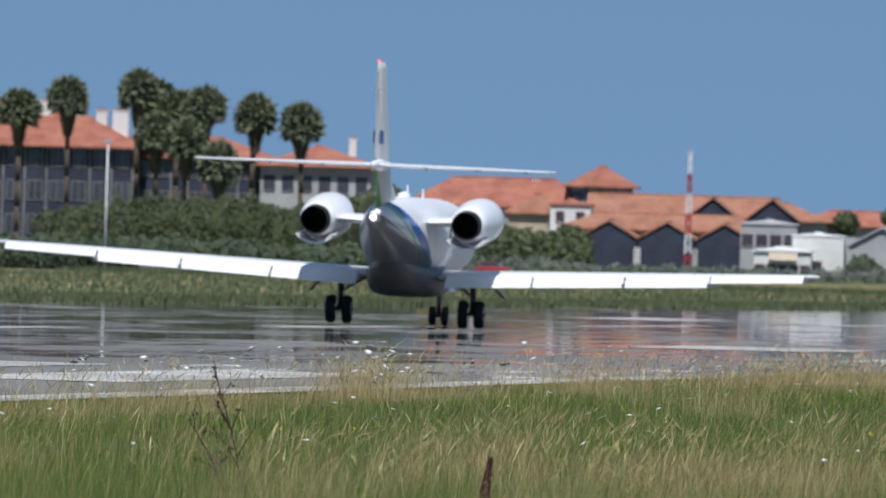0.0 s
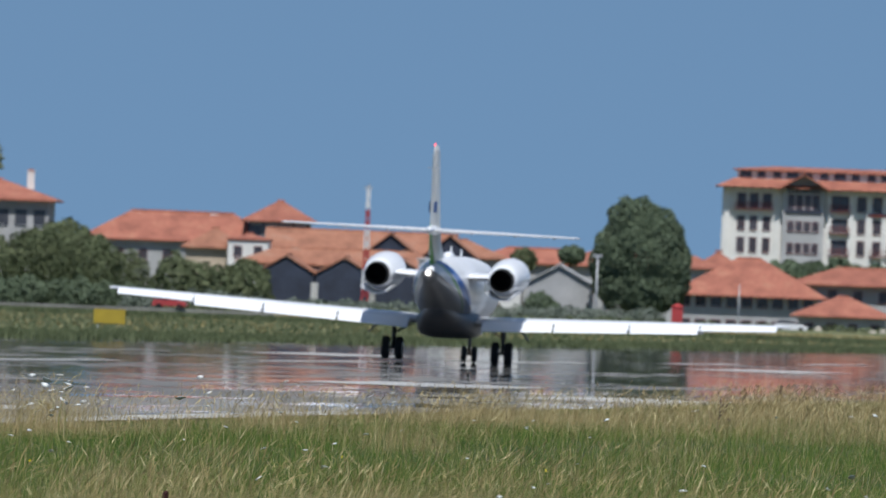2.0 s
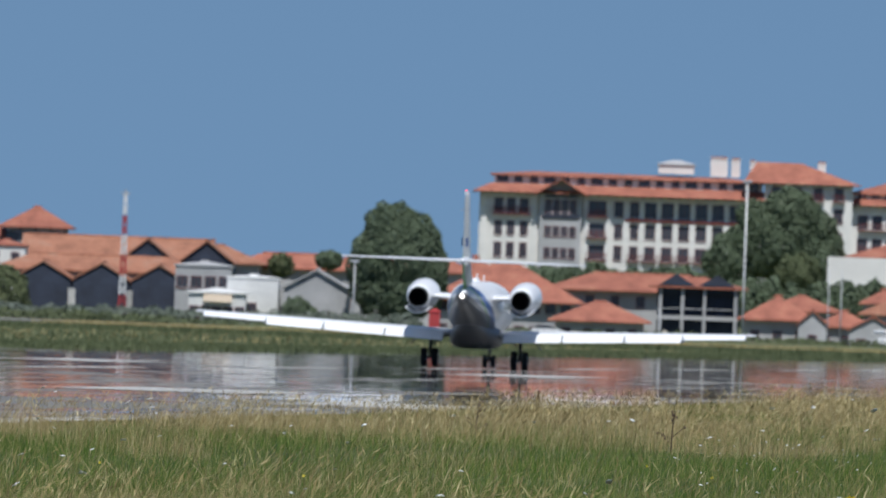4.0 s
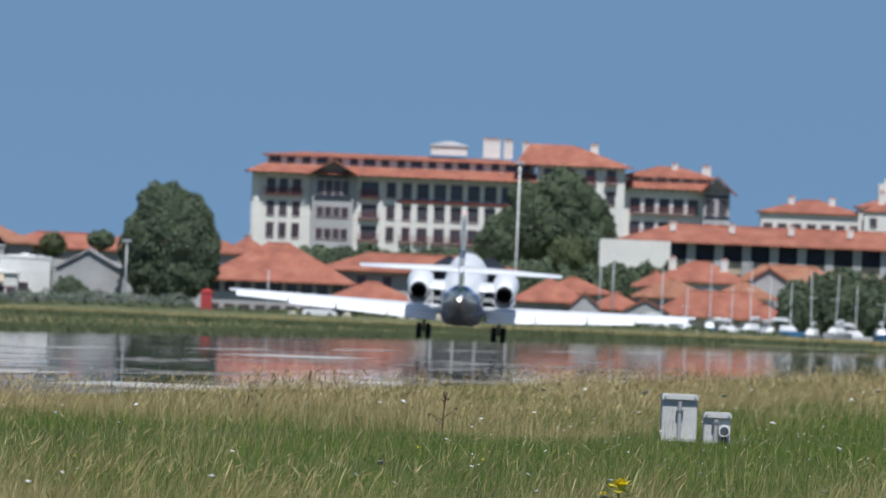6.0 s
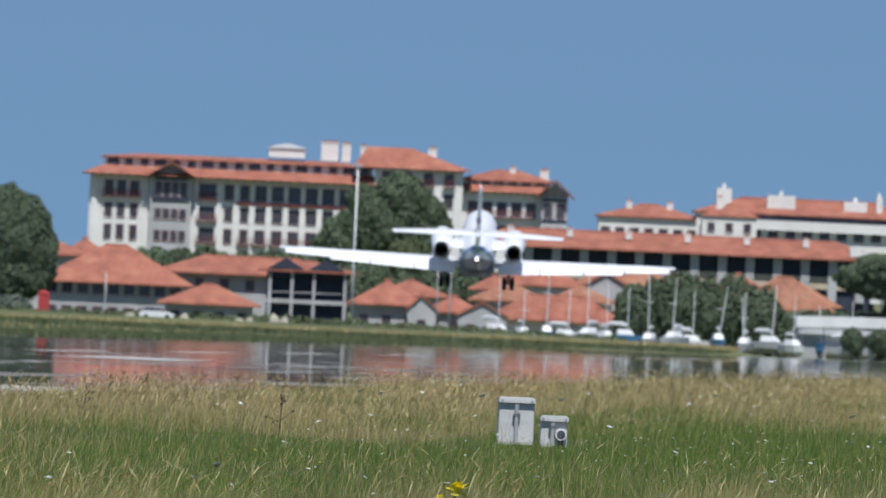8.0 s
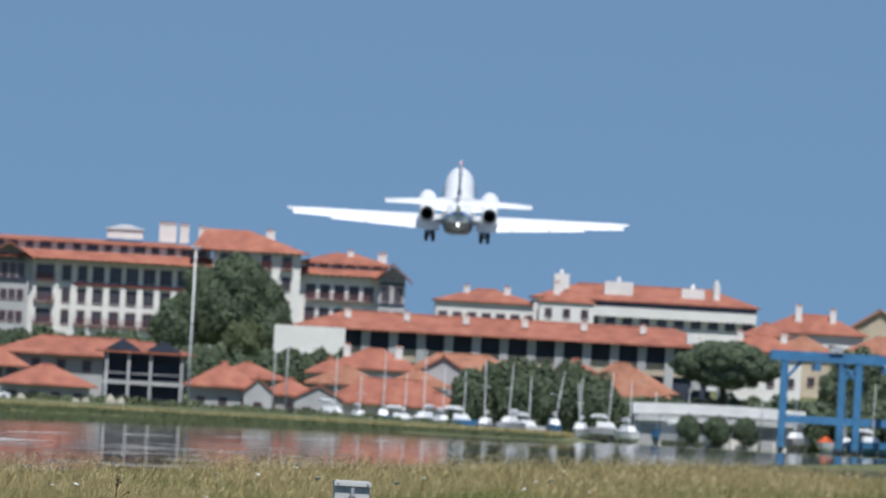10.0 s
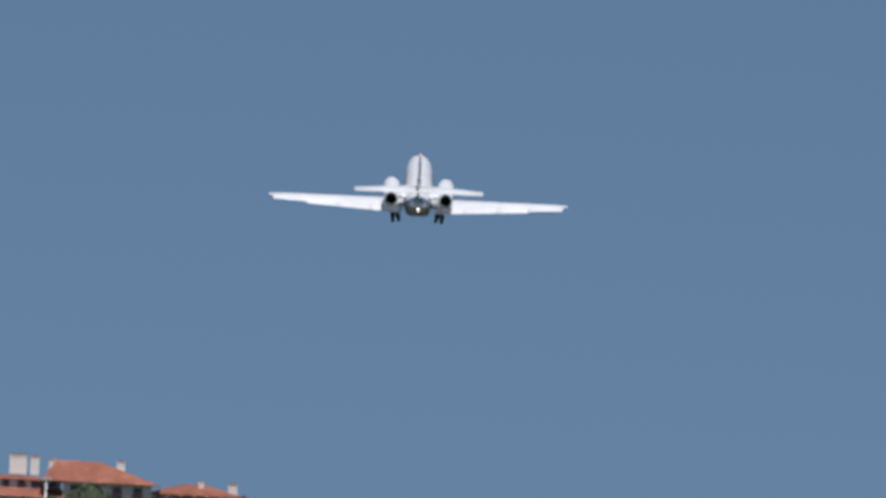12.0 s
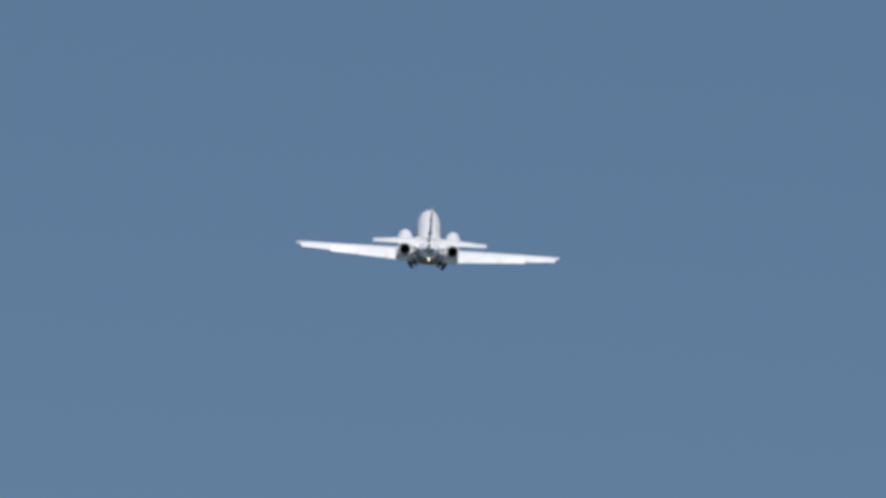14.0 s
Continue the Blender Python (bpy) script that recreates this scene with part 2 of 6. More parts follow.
# ---- geometry helpers ----
class Shape:
    """Vertices and faces of one mesh."""

    def __init__(self):
        self.v, self.f = [], []

    def add(self, verts, faces):
        k = len(self.v)
        self.v += [tuple(p) for p in verts]
        self.f += [tuple(i + k for i in f) for f in faces]
        return self

    def box(self, x0, x1, y0, y1, z0, z1, m=None, bevel=0.0):
        b = min(bevel, (x1 - x0) / 3, (y1 - y0) / 3)
        if b:
            ring = [(x0 + b, y0), (x1 - b, y0), (x1, y0 + b), (x1, y1 - b), (x1 - b, y1), (x0 + b, y1), (x0, y1 - b), (x0, y0 + b)]
        else:
            ring = [(x0, y0), (x1, y0), (x1, y1), (x0, y1)]
        k = len(ring)
        p = [Vector((x, y, z0)) for x, y in ring] + [Vector((x, y, z1)) for x, y in ring]
        if m:
            p = [m @ q for q in p]
        return self.add(p, [tuple(range(k))[::-1], tuple(range(k, 2 * k))] + [(i, (i + 1) % k, k + (i + 1) % k, k + i) for i in range(k)])

    def loft(self, rings, caps=True):
        n = len(rings[0])
        verts = [p for r in rings for p in r]
        faces = [(a * n + i, a * n + (i + 1) % n, (a + 1) * n + (i + 1) % n, (a + 1) * n + i) for a in range(len(rings) - 1) for i in range(n)]
        if caps:
            faces += [tuple(range(n))[::-1], tuple(range((len(rings) - 1) * n, len(rings) * n))]
        return self.add(verts, faces)

    def tube(self, a, b, ra, rb=None, sides=8):
        a, b = Vector(a), Vector(b)
        q = (b - a).to_track_quat("Z", "Y").to_matrix()
        rb = ra if rb is None else rb
        ring = lambda c, r: [c + q @ Vector((r * math.cos(2 * math.pi * i / sides), r * math.sin(2 * math.pi * i / sides), 0)) for i in range(sides)]
        return self.loft([ring(a, ra), ring(b, rb)])

    def turned(self, profile, m=None, sides=24, caps=True):
        """Rings round the local y axis; profile: (y, radius)."""
        m = m or Matrix.Identity(4)
        rings = [[m @ Vector((r * math.cos(2 * math.pi * i / sides), y, r * math.sin(2 * math.pi * i / sides))) for i in range(sides)] for y, r in profile]
        return self.loft(rings, caps)

    def mesh(self, name, smooth=False):
        me = bpy.data.meshes.new(name)
        me.from_pydata(self.v, [], self.f)
        bm = bmesh.new()
        bm.from_mesh(me)
        bmesh.ops.recalc_face_normals(bm, faces=bm.faces)
        for f in bm.faces:
            f.smooth = smooth and len(f.verts) <= 4
        bm.to_mesh(me)
        bm.free()
        return me


def part(name, shape, material, parent=None, label="", smooth=False, m=None):
    me = shape if isinstance(shape, bpy.types.Mesh) else shape.mesh(name, smooth)
    if material and not me.materials:
        me.materials.append(material)
    ob = new(name, me)
    if parent:
        ob.parent = parent
    if m:
        ob.matrix_basis = m
    return tagged(ob, label) if label else ob


def thing(name, m, label, category, group="", kind=""):
    ob = new(name)
    ob.empty_display_size = 0.1
    ob.matrix_basis = m
    return tagged(ob, label, category, group, kind)


def sheet(name, verts, tris, material):
    """A large mesh from arrays of corners and triangles."""
    me = bpy.data.meshes.new(name)
    me.vertices.add(len(verts))
    me.vertices.foreach_set("co", np.asarray(verts, np.float32).ravel())
    me.loops.add(len(tris) * 3)
    me.loops.foreach_set("vertex_index", np.asarray(tris, np.int32).ravel())
    me.polygons.add(len(tris))
    me.polygons.foreach_set("loop_start", np.arange(0, len(tris) * 3, 3, dtype=np.int32))
    me.update(calc_edges=True)
    me.materials.append(material)
    return me


# ---- ground, runway, water ----
def grid_ground():
    xs = [-4000, -900, -400, -200, -120, -90, -67, -45, -22, -10, 0, 60, 200, 900, 4000]
    rows = [(-400, 0), (40, 0), (90, 0), (150, 0), (250, 0), (400, 0), (600, 0), (900, 0), (1200, 0), (1400, 0), (1425, -1.5), (1440, -4.5), (1850, -5),
            (1870, -1.2), (1930, -0.5), (2060, 2.5), (2200, 6), (2300, 8), (2600, 7), (3200, 4), (4800, 2)]
    s = Shape()
    n = len(xs)
    s.add([(x, y, z) for y, z in rows for x in xs], [(a * n + i, a * n + i + 1, (a + 1) * n + i + 1, (a + 1) * n + i) for a in range(len(rows) - 1) for i in range(n - 1)])
    return tagged(part("ground", s, GROUND, smooth=False), "green and straw-coloured airfield meadow running out to the bay", "ground", kind="structure")


grid_ground()
RUNWAY_X, HALF = -45.0, 22.4
# sheet under the near grass only, its dark colour fills the gaps with shade
tagged(part("meadow_floor", Shape().add([(-22.58, 60, 0.006), (12, 60, 0.006), (12, 760, 0.006), (-22.58, 760, 0.006)], [(0, 1, 2, 3)]), SOIL_AND_SHADE), "soil sheet under the meadow grass, darkened as the shade between blades", "ground", kind="structure")


def strip(x0, x1, y0, y1, z, step=20.0):
    s = Shape()
    k = max(1, int((y1 - y0) / step))
    p = []
    for i in range(k + 1):
        y = y0 + (y1 - y0) * i / k
        p += [(x0, y, z), (x1, y, z)]
    return s.add(p, [(2 * i, 2 * i + 1, 2 * i + 3, 2 * i + 2) for i in range(k)])


runway = tagged(part("runway", strip(RUNWAY_X - HALF, RUNWAY_X + HALF, -300, 1330, 0.02), TARMAC), "grey worn tarmac runway shimmering in the heat", "runway", kind="structure")


def marking(x0, x1, y0, y1, parent=runway):
    return part("painted_line", strip(x0, x1, y0, y1, 0.028), PAINT_LINE, parent)


marking(-23.4, -22.5, 150, 216)
for k in range(22):
    marking(RUNWAY_X - 0.45, RUNWAY_X + 0.45, 40 + 60 * k, 70 + 60 * k)
for x0, x1, y0, y1 in ((-31.2, -29.4, 196, 207), (-27.6, -25.2, 178, 203), (-32.8, -29.2, 298, 313), (-26.0, -23.0, 268, 284), (-40.0, -36.6, 468, 492), (-61.5, -58.5, 298, 313), (-53.4, -50.0, 468, 492)):
    marking(x0, x1, y0, y1)

tagged(part("water", strip(-4000, 4000, 1405, 1868, -3.6, 100), WATER), "dark water of the bay behind the runway", "water", kind="structure")



def embankment():
    """A low grassy bank that closes the airfield before the water."""
    xs = [-900, -300, -170, -146, -136, -128, -110, -90, -72, -62, -56]
    hs = [0.1, 0.1, 0.12, 0.25, 0.9, 1.05, 1.05, 1.0, 0.95, 0.75, 0.0]
    s = Shape()
    prof = [(1300, 0.004), (1345, 0.35), (1372, 0.85), (1388, 1.0), (1400, 0.9), (1418, 0.05)]
    k = len(prof)
    s.add([(x, y, h * f - (0.3 if f < 0.1 else 0)) for x, h in zip(xs, hs) for y, f in prof], [(i * k + j, (i + 1) * k + j, (i + 1) * k + j + 1, i * k + j + 1) for i in range(len(xs) - 1) for j in range(k - 1)])
    return tagged(part("embankment", s, GROUND, smooth=True), "low grassy bank between airfield and bay", "embankment", kind="structure")


embankment()

# ---- the jet ----
def ring(y, z, rx, rz, n=32, flat=0.0):
    """A fuselage section; flat fills out its lower half."""
    pts = []
    for i in range(n):
        a = 2 * math.pi * i / n
        x, h = math.sin(a), math.cos(a)
        if h < 0 and flat:
            e = 2 / (2 + 3 * flat)
            x, h = math.copysign(abs(x) ** e, x), -abs(h) ** e
        pts.append((rx * x, y, z + rz * h))
    return pts


def blade(root, tip, name_sections=2):
    """A lifting surface between two sections: (x, y_lead, y_trail, z, thickness), lofted; spans along x."""
    rings = []
    for k in range(name_sections):
        f = k / (name_sections - 1)
        x, yl, yt, z, th = [a + (b - a) * f for a, b in zip(root, tip)]
        c = yl - yt
        prof = [(0, 0), (0.03, 0.35), (0.12, 0.75), (0.35, 1.0), (0.65, 0.72), (1.0, 0.06), (1.0, -0.06), (0.65, -0.45), (0.35, -0.65), (0.12, -0.5), (0.03, -0.25)]
        rings.append([(x, yl - c * u, z + th / 2 * v) for u, v in prof])
    return rings


def fin_rings(sections):
    rings = []
    for z, yl, yt, th in sections:
        c = yl - yt
        prof = [(0, 0), (0.04, 0.5), (0.3, 1), (0.65, 0.7), (1, 0.12), (1, -0.12), (0.65, -0.7), (0.3, -1), (0.04, -0.5)]
        rings.append([(th / 2 * v, yl - c * u, z) for u, v in prof])
    return rings


def build_jet():
    jet = thing("business_jet", Matrix.Identity(4), "white twin-engine business jet with blue and green tail stripes, wheels down", "airplane")
    sec = [(9.8, 1.80, 0.03, 0.03), (9.6, 1.82, 0.17, 0.15), (9.1, 1.86, 0.34, 0.30), (8.2, 1.94, 0.56, 0.55), (7.2, 2.02, 0.74, 0.80), (6.0, 2.05, 0.84, 0.93),
           (4.6, 2.05, 0.87, 0.97), (3, 2.05, 0.88, 0.97), (0, 2.05, 0.90, 0.97), (-1.6, 2.06, 0.90, 0.96), (-2.8, 2.14, 0.80, 0.87), (-4.0, 2.26, 0.60, 0.68), (-5.2, 2.38, 0.40, 0.46), (-6.2, 2.46, 0.25, 0.28), (-6.7, 2.50, 0.12, 0.14)]
    fus = part("fuselage", Shape().loft([ring(y, z, rx, rz) for y, z, rx, rz in sec]), LIVERY, jet, smooth=True)
    bel = [(3.4, 1.25, 0.2, 0.1), (2.6, 1.2, 0.7, 0.38), (1.4, 1.15, 0.86, 0.46), (-0.4, 1.14, 0.86, 0.46), (-1.6, 1.2, 0.74, 0.40), (-3.0, 1.42, 0.45, 0.22), (-3.8, 1.62, 0.1, 0.06)]
    part("belly_fairing", Shape().loft([ring(y, z, rx, rz, 24, 0.6) for y, z, rx, rz in bel]), JET_BELLY, jet, "grey belly fairing", smooth=True)
    for side in (-1, 1):
        wing = part("wing", Shape().loft(blade((0.7 * side, 1.75, -0.75, 1.16, 0.36), (9.65 * side, 0.15, -0.55, 1.56, 0.11), 6)), JET_WHITE, jet, smooth=True)
        for x0, x1 in ((1.05, 3.05), (3.1, 5.2), (5.25, 7.2)):          # flap panels, lowered
            za, zb = 1.16 + (x0 - 0.7) * 0.0447, 1.16 + (x1 - 0.7) * 0.0447
            ya, yb = -0.70 + (x0 - 0.7) * 0.022, -0.70 + (x1 - 0.7) * 0.022
            ca, cb = 0.62 - 0.03 * x0, 0.62 - 0.03 * x1
            s = Shape()
            pts = []
            for x, y, z, c in ((x0 * side, ya, za, ca), (x1 * side, yb, zb, cb)):
                pts.append([(x, y + 0.12, z + 0.05), (x, y - 0.2 * c, z + 0.04), (x, y - c, z - 0.22), (x, y - c - 0.01, z - 0.245), (x, y - 0.3 * c, z - 0.13), (x, y + 0.1, z - 0.05)])
            part("flap", s.loft(pts), JET_WHITE, wing, smooth=False)
        x0, x1 = 7.25, 9.4
        za, zb = 1.16 + (x0 - 0.7) * 0.0447, 1.16 + (x1 - 0.7) * 0.0447
        pts = [[(x * side, y + 0.08, z + 0.035), (x * side, y - 0.10, z + 0.02), (x * side, y - 0.38, z - 0.13), (x * side, y - 0.38, z - 0.15), (x * side, y + 0.05, z - 0.04)] for x, y, z in ((x0, -0.56, za), (x1, -0.53, zb))]
        part("aileron", Shape().loft(pts), JET_WHITE, wing)
        for x in (3.08, 5.22, 7.22):
            z = 1.16 + (x - 0.7) * 0.0447
            part("flap_track_fairing", Shape().turned([(-0.95, 0.015), (-0.8, 0.05), (-0.3, 0.075), (0.2, 0.06), (0.5, 0.01)], Matrix.Translation((x * side, -0.25, z - 0.17)), 10), JET_GREY, wing, smooth=True)
        for x in (7.9, 8.7, 9.3):
            z = 1.16 + (x - 0.7) * 0.0447
            part("static_wick", Shape().tube((x * side, -0.85, z), (x * side, -1.05, z - 0.01), 0.006, 0.003, 5), SOOT, wing)
        part("wing_tip_lamp", Shape().turned([(-0.2, 0.01), (-0.1, 0.04), (0.1, 0.04), (0.25, 0.01)], Matrix.Translation((9.68 * side, -0.15, 1.56)), 8), JET_WHITE, wing, smooth=True)
        # engine
        seat = Matrix.Translation((1.77 * side, 0.1, 2.56)) @ Matrix.Rotation(radians(2.6), 4, "X")
        eng = part("engine_nacelle", Shape().turned([(-0.15, 0.38), (-0.08, 0.42), (-0.15, 0.47), (-0.5, 0.52), (-1.3, 0.54), (-2.1, 0.52), (-2.9, 0.44), (-3.35, 0.36), (-3.36, 0.345), (-2.6, 0.345)], seat, 32, caps=False), JET_WHITE, jet, smooth=True)
        part("exhaust_nozzle", Shape().turned([(-3.2, 0.345), (-3.78, 0.325), (-3.80, 0.31), (-3.7, 0.30), (-2.4, 0.33), (-2.38, 0.02)], seat, 28, caps=False), SOOT, eng, "soot-black exhaust nozzle", smooth=True)
        bend = [-0.95 + 1.9 * i / 12 for i in range(13)]
        part("reverser_door", Shape().loft([[seat @ Vector((r * math.sin(a), y, -0.03 - r * math.cos(a))) for a in bend] + [seat @ Vector(((r - 0.05) * math.sin(a), y, -0.03 - (r - 0.05) * math.cos(a))) for a in bend[::-1]] for y, r in ((-2.3, 0.54), (-3.0, 0.56), (-3.62, 0.54))]), JET_WHITE, eng)
        part("fan", Shape().turned([(-0.4, 0.02), (-0.6, 0.14), (-0.62, 0.38), (-0.68, 0.38)], seat, 20), SOOT, eng)
        pyl = blade((0.5 * side, 0.2, -3.0, 2.42, 0.30), (1.38 * side, -0.4, -2.9, 2.46, 0.26), 2)
        part("engine_pylon", Shape().loft(pyl), JET_WHITE, eng, smooth=True)
        # tailplane
        st = part("tailplane", Shape().loft(blade((0.05 * side, -5.0, -6.9, 3.70, 0.14), (4.17 * side, -6.05, -6.95, 3.70, 0.065), 3)), JET_WHITE, jet, smooth=True)
        part("elevator", Shape().loft([[(x * side, -6.88, 3.70 + t), (x * side, -7.22, 3.70 + 0.012), (x * side, -7.22, 3.70 - 0.012), (x * side, -6.88, 3.70 - t)] for x, t in ((0.22, 0.03), (4.1, 0.02))]), JET_WHITE, st)
        for x in (1.2, 2.4, 3.5):
            part("elevator_hinge", Shape().box(x * side - 0.03, x * side + 0.03, -7.1, -6.7, 3.64, 3.70), JET_GREY, st)
    fin = part("tail_fin", Shape().loft(fin_rings([(2.55, -1.6, -6.1, 0.30), (2.95, -2.9, -6.3, 0.27), (3.3, -3.9, -6.45, 0.25), (3.75, -4.5, -6.6, 0.24), (5.9, -5.6, -6.95, 0.15), (6.08, -5.9, -6.97, 0.09)])), FIN_PAINT, jet, smooth=True)
    part("rudder", Shape().loft(fin_rings([(3.0, -6.28, -6.75, 0.09), (5.85, -6.93, -7.22, 0.05)])), FIN_PAINT, fin)
    part("tailplane_bullet", Shape().turned([(-4.6, 0.02), (-5.0, 0.14), (-6.2, 0.16), (-7.1, 0.09), (-7.4, 0.02)], Matrix.Translation((0, 0, 3.70)), 14), JET_WHITE, fin, smooth=True)
    part("aerial", Shape().box(-0.16, 0.16, -6.9, -6.8, 5.43, 5.455), JET_GREY, fin)
    part("beacon", Shape().turned([(-6.95, 0.01), (-6.92, 0.022), (-6.82, 0.03), (-6.7, 0.012)], Matrix.Translation((0, 0, 6.09)), 10), BEACON, fin, "glowing red beacon", smooth=True)
    part("rudder_emblem", Shape().box(-0.105, 0.105, -6.5, -6.2, 4.2, 4.5), JET_BLUE, fin, "dark blue emblem on the fin")
    part("tail_lamp", Shape().turned([(-6.9, 0.01), (-6.86, 0.06), (-6.68, 0.075)], Matrix.Translation((0, 0, 2.5)), 12), TAIL_LAMP, jet, "lit white tail lamp", smooth=True)
    for y, hh in ((-0.4, 0.30), (2.6, 0.24)):
        part("blade_aerial", Shape().loft([[(-0.02, y + 0.16, 3.0), (0.02, y + 0.16, 3.0), (0.02, y - 0.16, 3.0), (-0.02, y - 0.16, 3.0)], [(-0.012, y - 0.04, 3.0 + hh), (0.012, y - 0.04, 3.0 + hh), (0.012, y - 0.16, 3.0 + hh), (-0.012, y - 0.16, 3.0 + hh)]]), JET_WHITE, fus)
    part("aerial_dome", Shape().turned([(-1.6, 0.02), (-1.4, 0.14), (-0.9, 0.16), (-0.6, 0.02)], Matrix.Translation((0, 0, 2.99)), 12), JET_WHITE, fus, smooth=True)
    # landing gear
    gears = []
    for side in (-1, 1):
        leg = part("main_landing_gear", Shape().tube((0, 0, 0.0), (0, 0.05, -0.62), 0.075, 0.06, 12).tube((0, 0.05, -0.60), (0, -0.22, -0.86), 0.06, 0.05, 10).tube((0, -0.2, -0.2), (0, -0.24, -0.82), 0.035, 0.03, 8).tube((-0.32, -0.2, -0.87), (0.32, -0.2, -0.87), 0.045, 0.045, 10),
                   GEAR_DARK, jet, smooth=True, m=Matrix.Translation((1.56 * side, 0.2, 1.2)))
        for w in (-0.19, 0.19):
            wheel = part("wheel", Shape().turned([(-0.10, 0.10), (-0.105, 0.19), (0.105, 0.19), (0.10, 0.10)], Matrix.Translation((w, -0.2, -0.87)) @ Matrix.Rotation(radians(90), 4, "Z"), 20), STEEL, leg, smooth=True)
            part("tyre", Shape().turned([(-0.085, 0.19), (-0.11, 0.24), (-0.10, 0.30), (-0.05, 0.33), (0.05, 0.33), (0.10, 0.30), (0.11, 0.24), (0.085, 0.19)], Matrix.Translation((w, -0.2, -0.87)) @ Matrix.Rotation(radians(90), 4, "Z"), 24), RUBBER, wheel, smooth=True)
        part("gear_door", Shape().box(-0.012, 0.012, -0.25, 0.25, -0.62, 0.0, Matrix.Translation((0.30 * side, 0, 0.0)) @ Matrix.Rotation(-0.75 * side, 4, "Y")), GEAR_DARK, leg)
        part("side_brace", Shape().tube((-0.75 * side, 0.1, 0.02), (0, 0.05, -0.45), 0.035, 0.03, 8), GEAR_DARK, leg)
        gears.append((side, leg))
    nose = part("nose_landing_gear", Shape().tube((0, 0, 0), (0, 0.0, -0.95), 0.06, 0.05, 10).tube((-0.22, 0, -0.93), (0.22, 0, -0.93), 0.035, 0.035, 8).tube((0, 0.5, -0.1), (0, 0.02, -0.6), 0.03, 0.03, 8), GEAR_DARK, jet, smooth=True, m=Matrix.Translation((0, 6.55, 1.17)))
    for w in (-0.15, 0.15):
        wheel = part("wheel", Shape().turned([(-0.05, 0.05), (-0.06, 0.13), (0.06, 0.13), (0.05, 0.05)], Matrix.Translation((w, 0, -0.93)) @ Matrix.Rotation(radians(90), 4, "Z"), 16), STEEL, nose, smooth=True)
        part("tyre", Shape().turned([(-0.06, 0.13), (-0.075, 0.18), (-0.05, 0.23), (0.05, 0.23), (0.075, 0.18), (0.06, 0.13)], Matrix.Translation((w, 0, -0.93)) @ Matrix.Rotation(radians(90), 4, "Z"), 20), RUBBER, wheel, smooth=True)
    for side in (-1, 1):
        part("gear_door", Shape().box(-0.015, 0.015, -0.1, 0.9, -0.35, 0.0, Matrix.Translation((0.2 * side, 0, 0.0)) @ Matrix.Rotation(-0.15 * side, 4, "Y")), JET_WHITE, nose)
        for k in range(6):
            part("cabin_window", Shape().turned([(0, 0.17), (0.012, 0.16)], Matrix.Translation(((0.95 if k > 2 else 0.915 - 0.02 * (2 - k)) * side, 4.6 - 0.85 * k, 2.2)) @ Matrix.Rotation(radians(-90 * side), 4, "Z"), 14), GLASS_DARK, fus)
        part("cockpit_window", Shape().loft([[(side * 0.08, 8.15, 2.52), (side * 0.40, 7.75, 2.45), (side * 0.48, 7.25, 2.62), (side * 0.10, 7.35, 2.80)], [(side * 0.08, 8.1, 2.46), (side * 0.36, 7.7, 2.40), (side * 0.44, 7.2, 2.56), (side * 0.10, 7.3, 2.74)]]), GLASS_DARK, fus)
    return jet, gears


JET_BELLY = surface("jet_belly_grey", (0.13, 0.125, 0.125), 0.4, var=0.2, scale=1.2, fine=8, bump=0.0)
JET_BLUE = surface("jet_blue", (0.03, 0.07, 0.2), 0.3, var=0.1, scale=2, fine=9, bump=0.0)
GEAR_DARK = surface("gear_grey", (0.10, 0.10, 0.105), 0.5, metal=0.4, var=0.2, scale=3, fine=12, bump=0.05)


def fin_paint():
    m, n, l, b = nodes_of("fin_paint")
    tc = n.new("ShaderNodeTexCoord").outputs["Object"]
    sep = n.new("ShaderNodeSeparateXYZ")
    l.new(tc, sep.inputs[0])
    slope = n.new("ShaderNodeMath")
    slope.operation = "MULTIPLY_ADD"
    slope.inputs[1].default_value = 0.9
    l.new(sep.outputs["Y"], slope.inputs[0])
    l.new(sep.outputs["Z"], slope.inputs[2])
    rng = n.new("ShaderNodeMapRange")
    rng.inputs["From Min"].default_value, rng.inputs["From Max"].default_value = -4.0, 2.0
    l.new(slope.outputs[0], rng.inputs["Value"])
    ramp = n.new("ShaderNodeValToRGB")
    ramp.color_ramp.interpolation = "CONSTANT"
    els = ramp.color_ramp.elements
    # white lowered below the jet's own, putting the edge-on fin's shade into it
    white, blue, green = (0.66, 0.66, 0.64), (0.03, 0.11, 0.30), (0.17, 0.38, 0.10)
    for k, (p, c) in enumerate([(0.0, blue), (0.10, white), (0.17, green), (0.28, white)]):
        e = els[k] if k < 2 else els.new(p)
        e.position, e.color = p, (*c, 1)
    l.new(rng.outputs[0], ramp.inputs[0])
    l.new(ramp.outputs[0], b.inputs["Base Color"])
    b.inputs["Roughness"].default_value = 0.3
    return m


FIN_PAINT = fin_paint()
jet, main_gears = build_jet()


# ---- the town across the bay: metres across, metres away, height ----
TOWN = Matrix.Rotation(0.065, 4, "Z")


def spot(s, d, z, turn=0.0):
    return TOWN @ pose(s, d, z, 0, 0, turn)


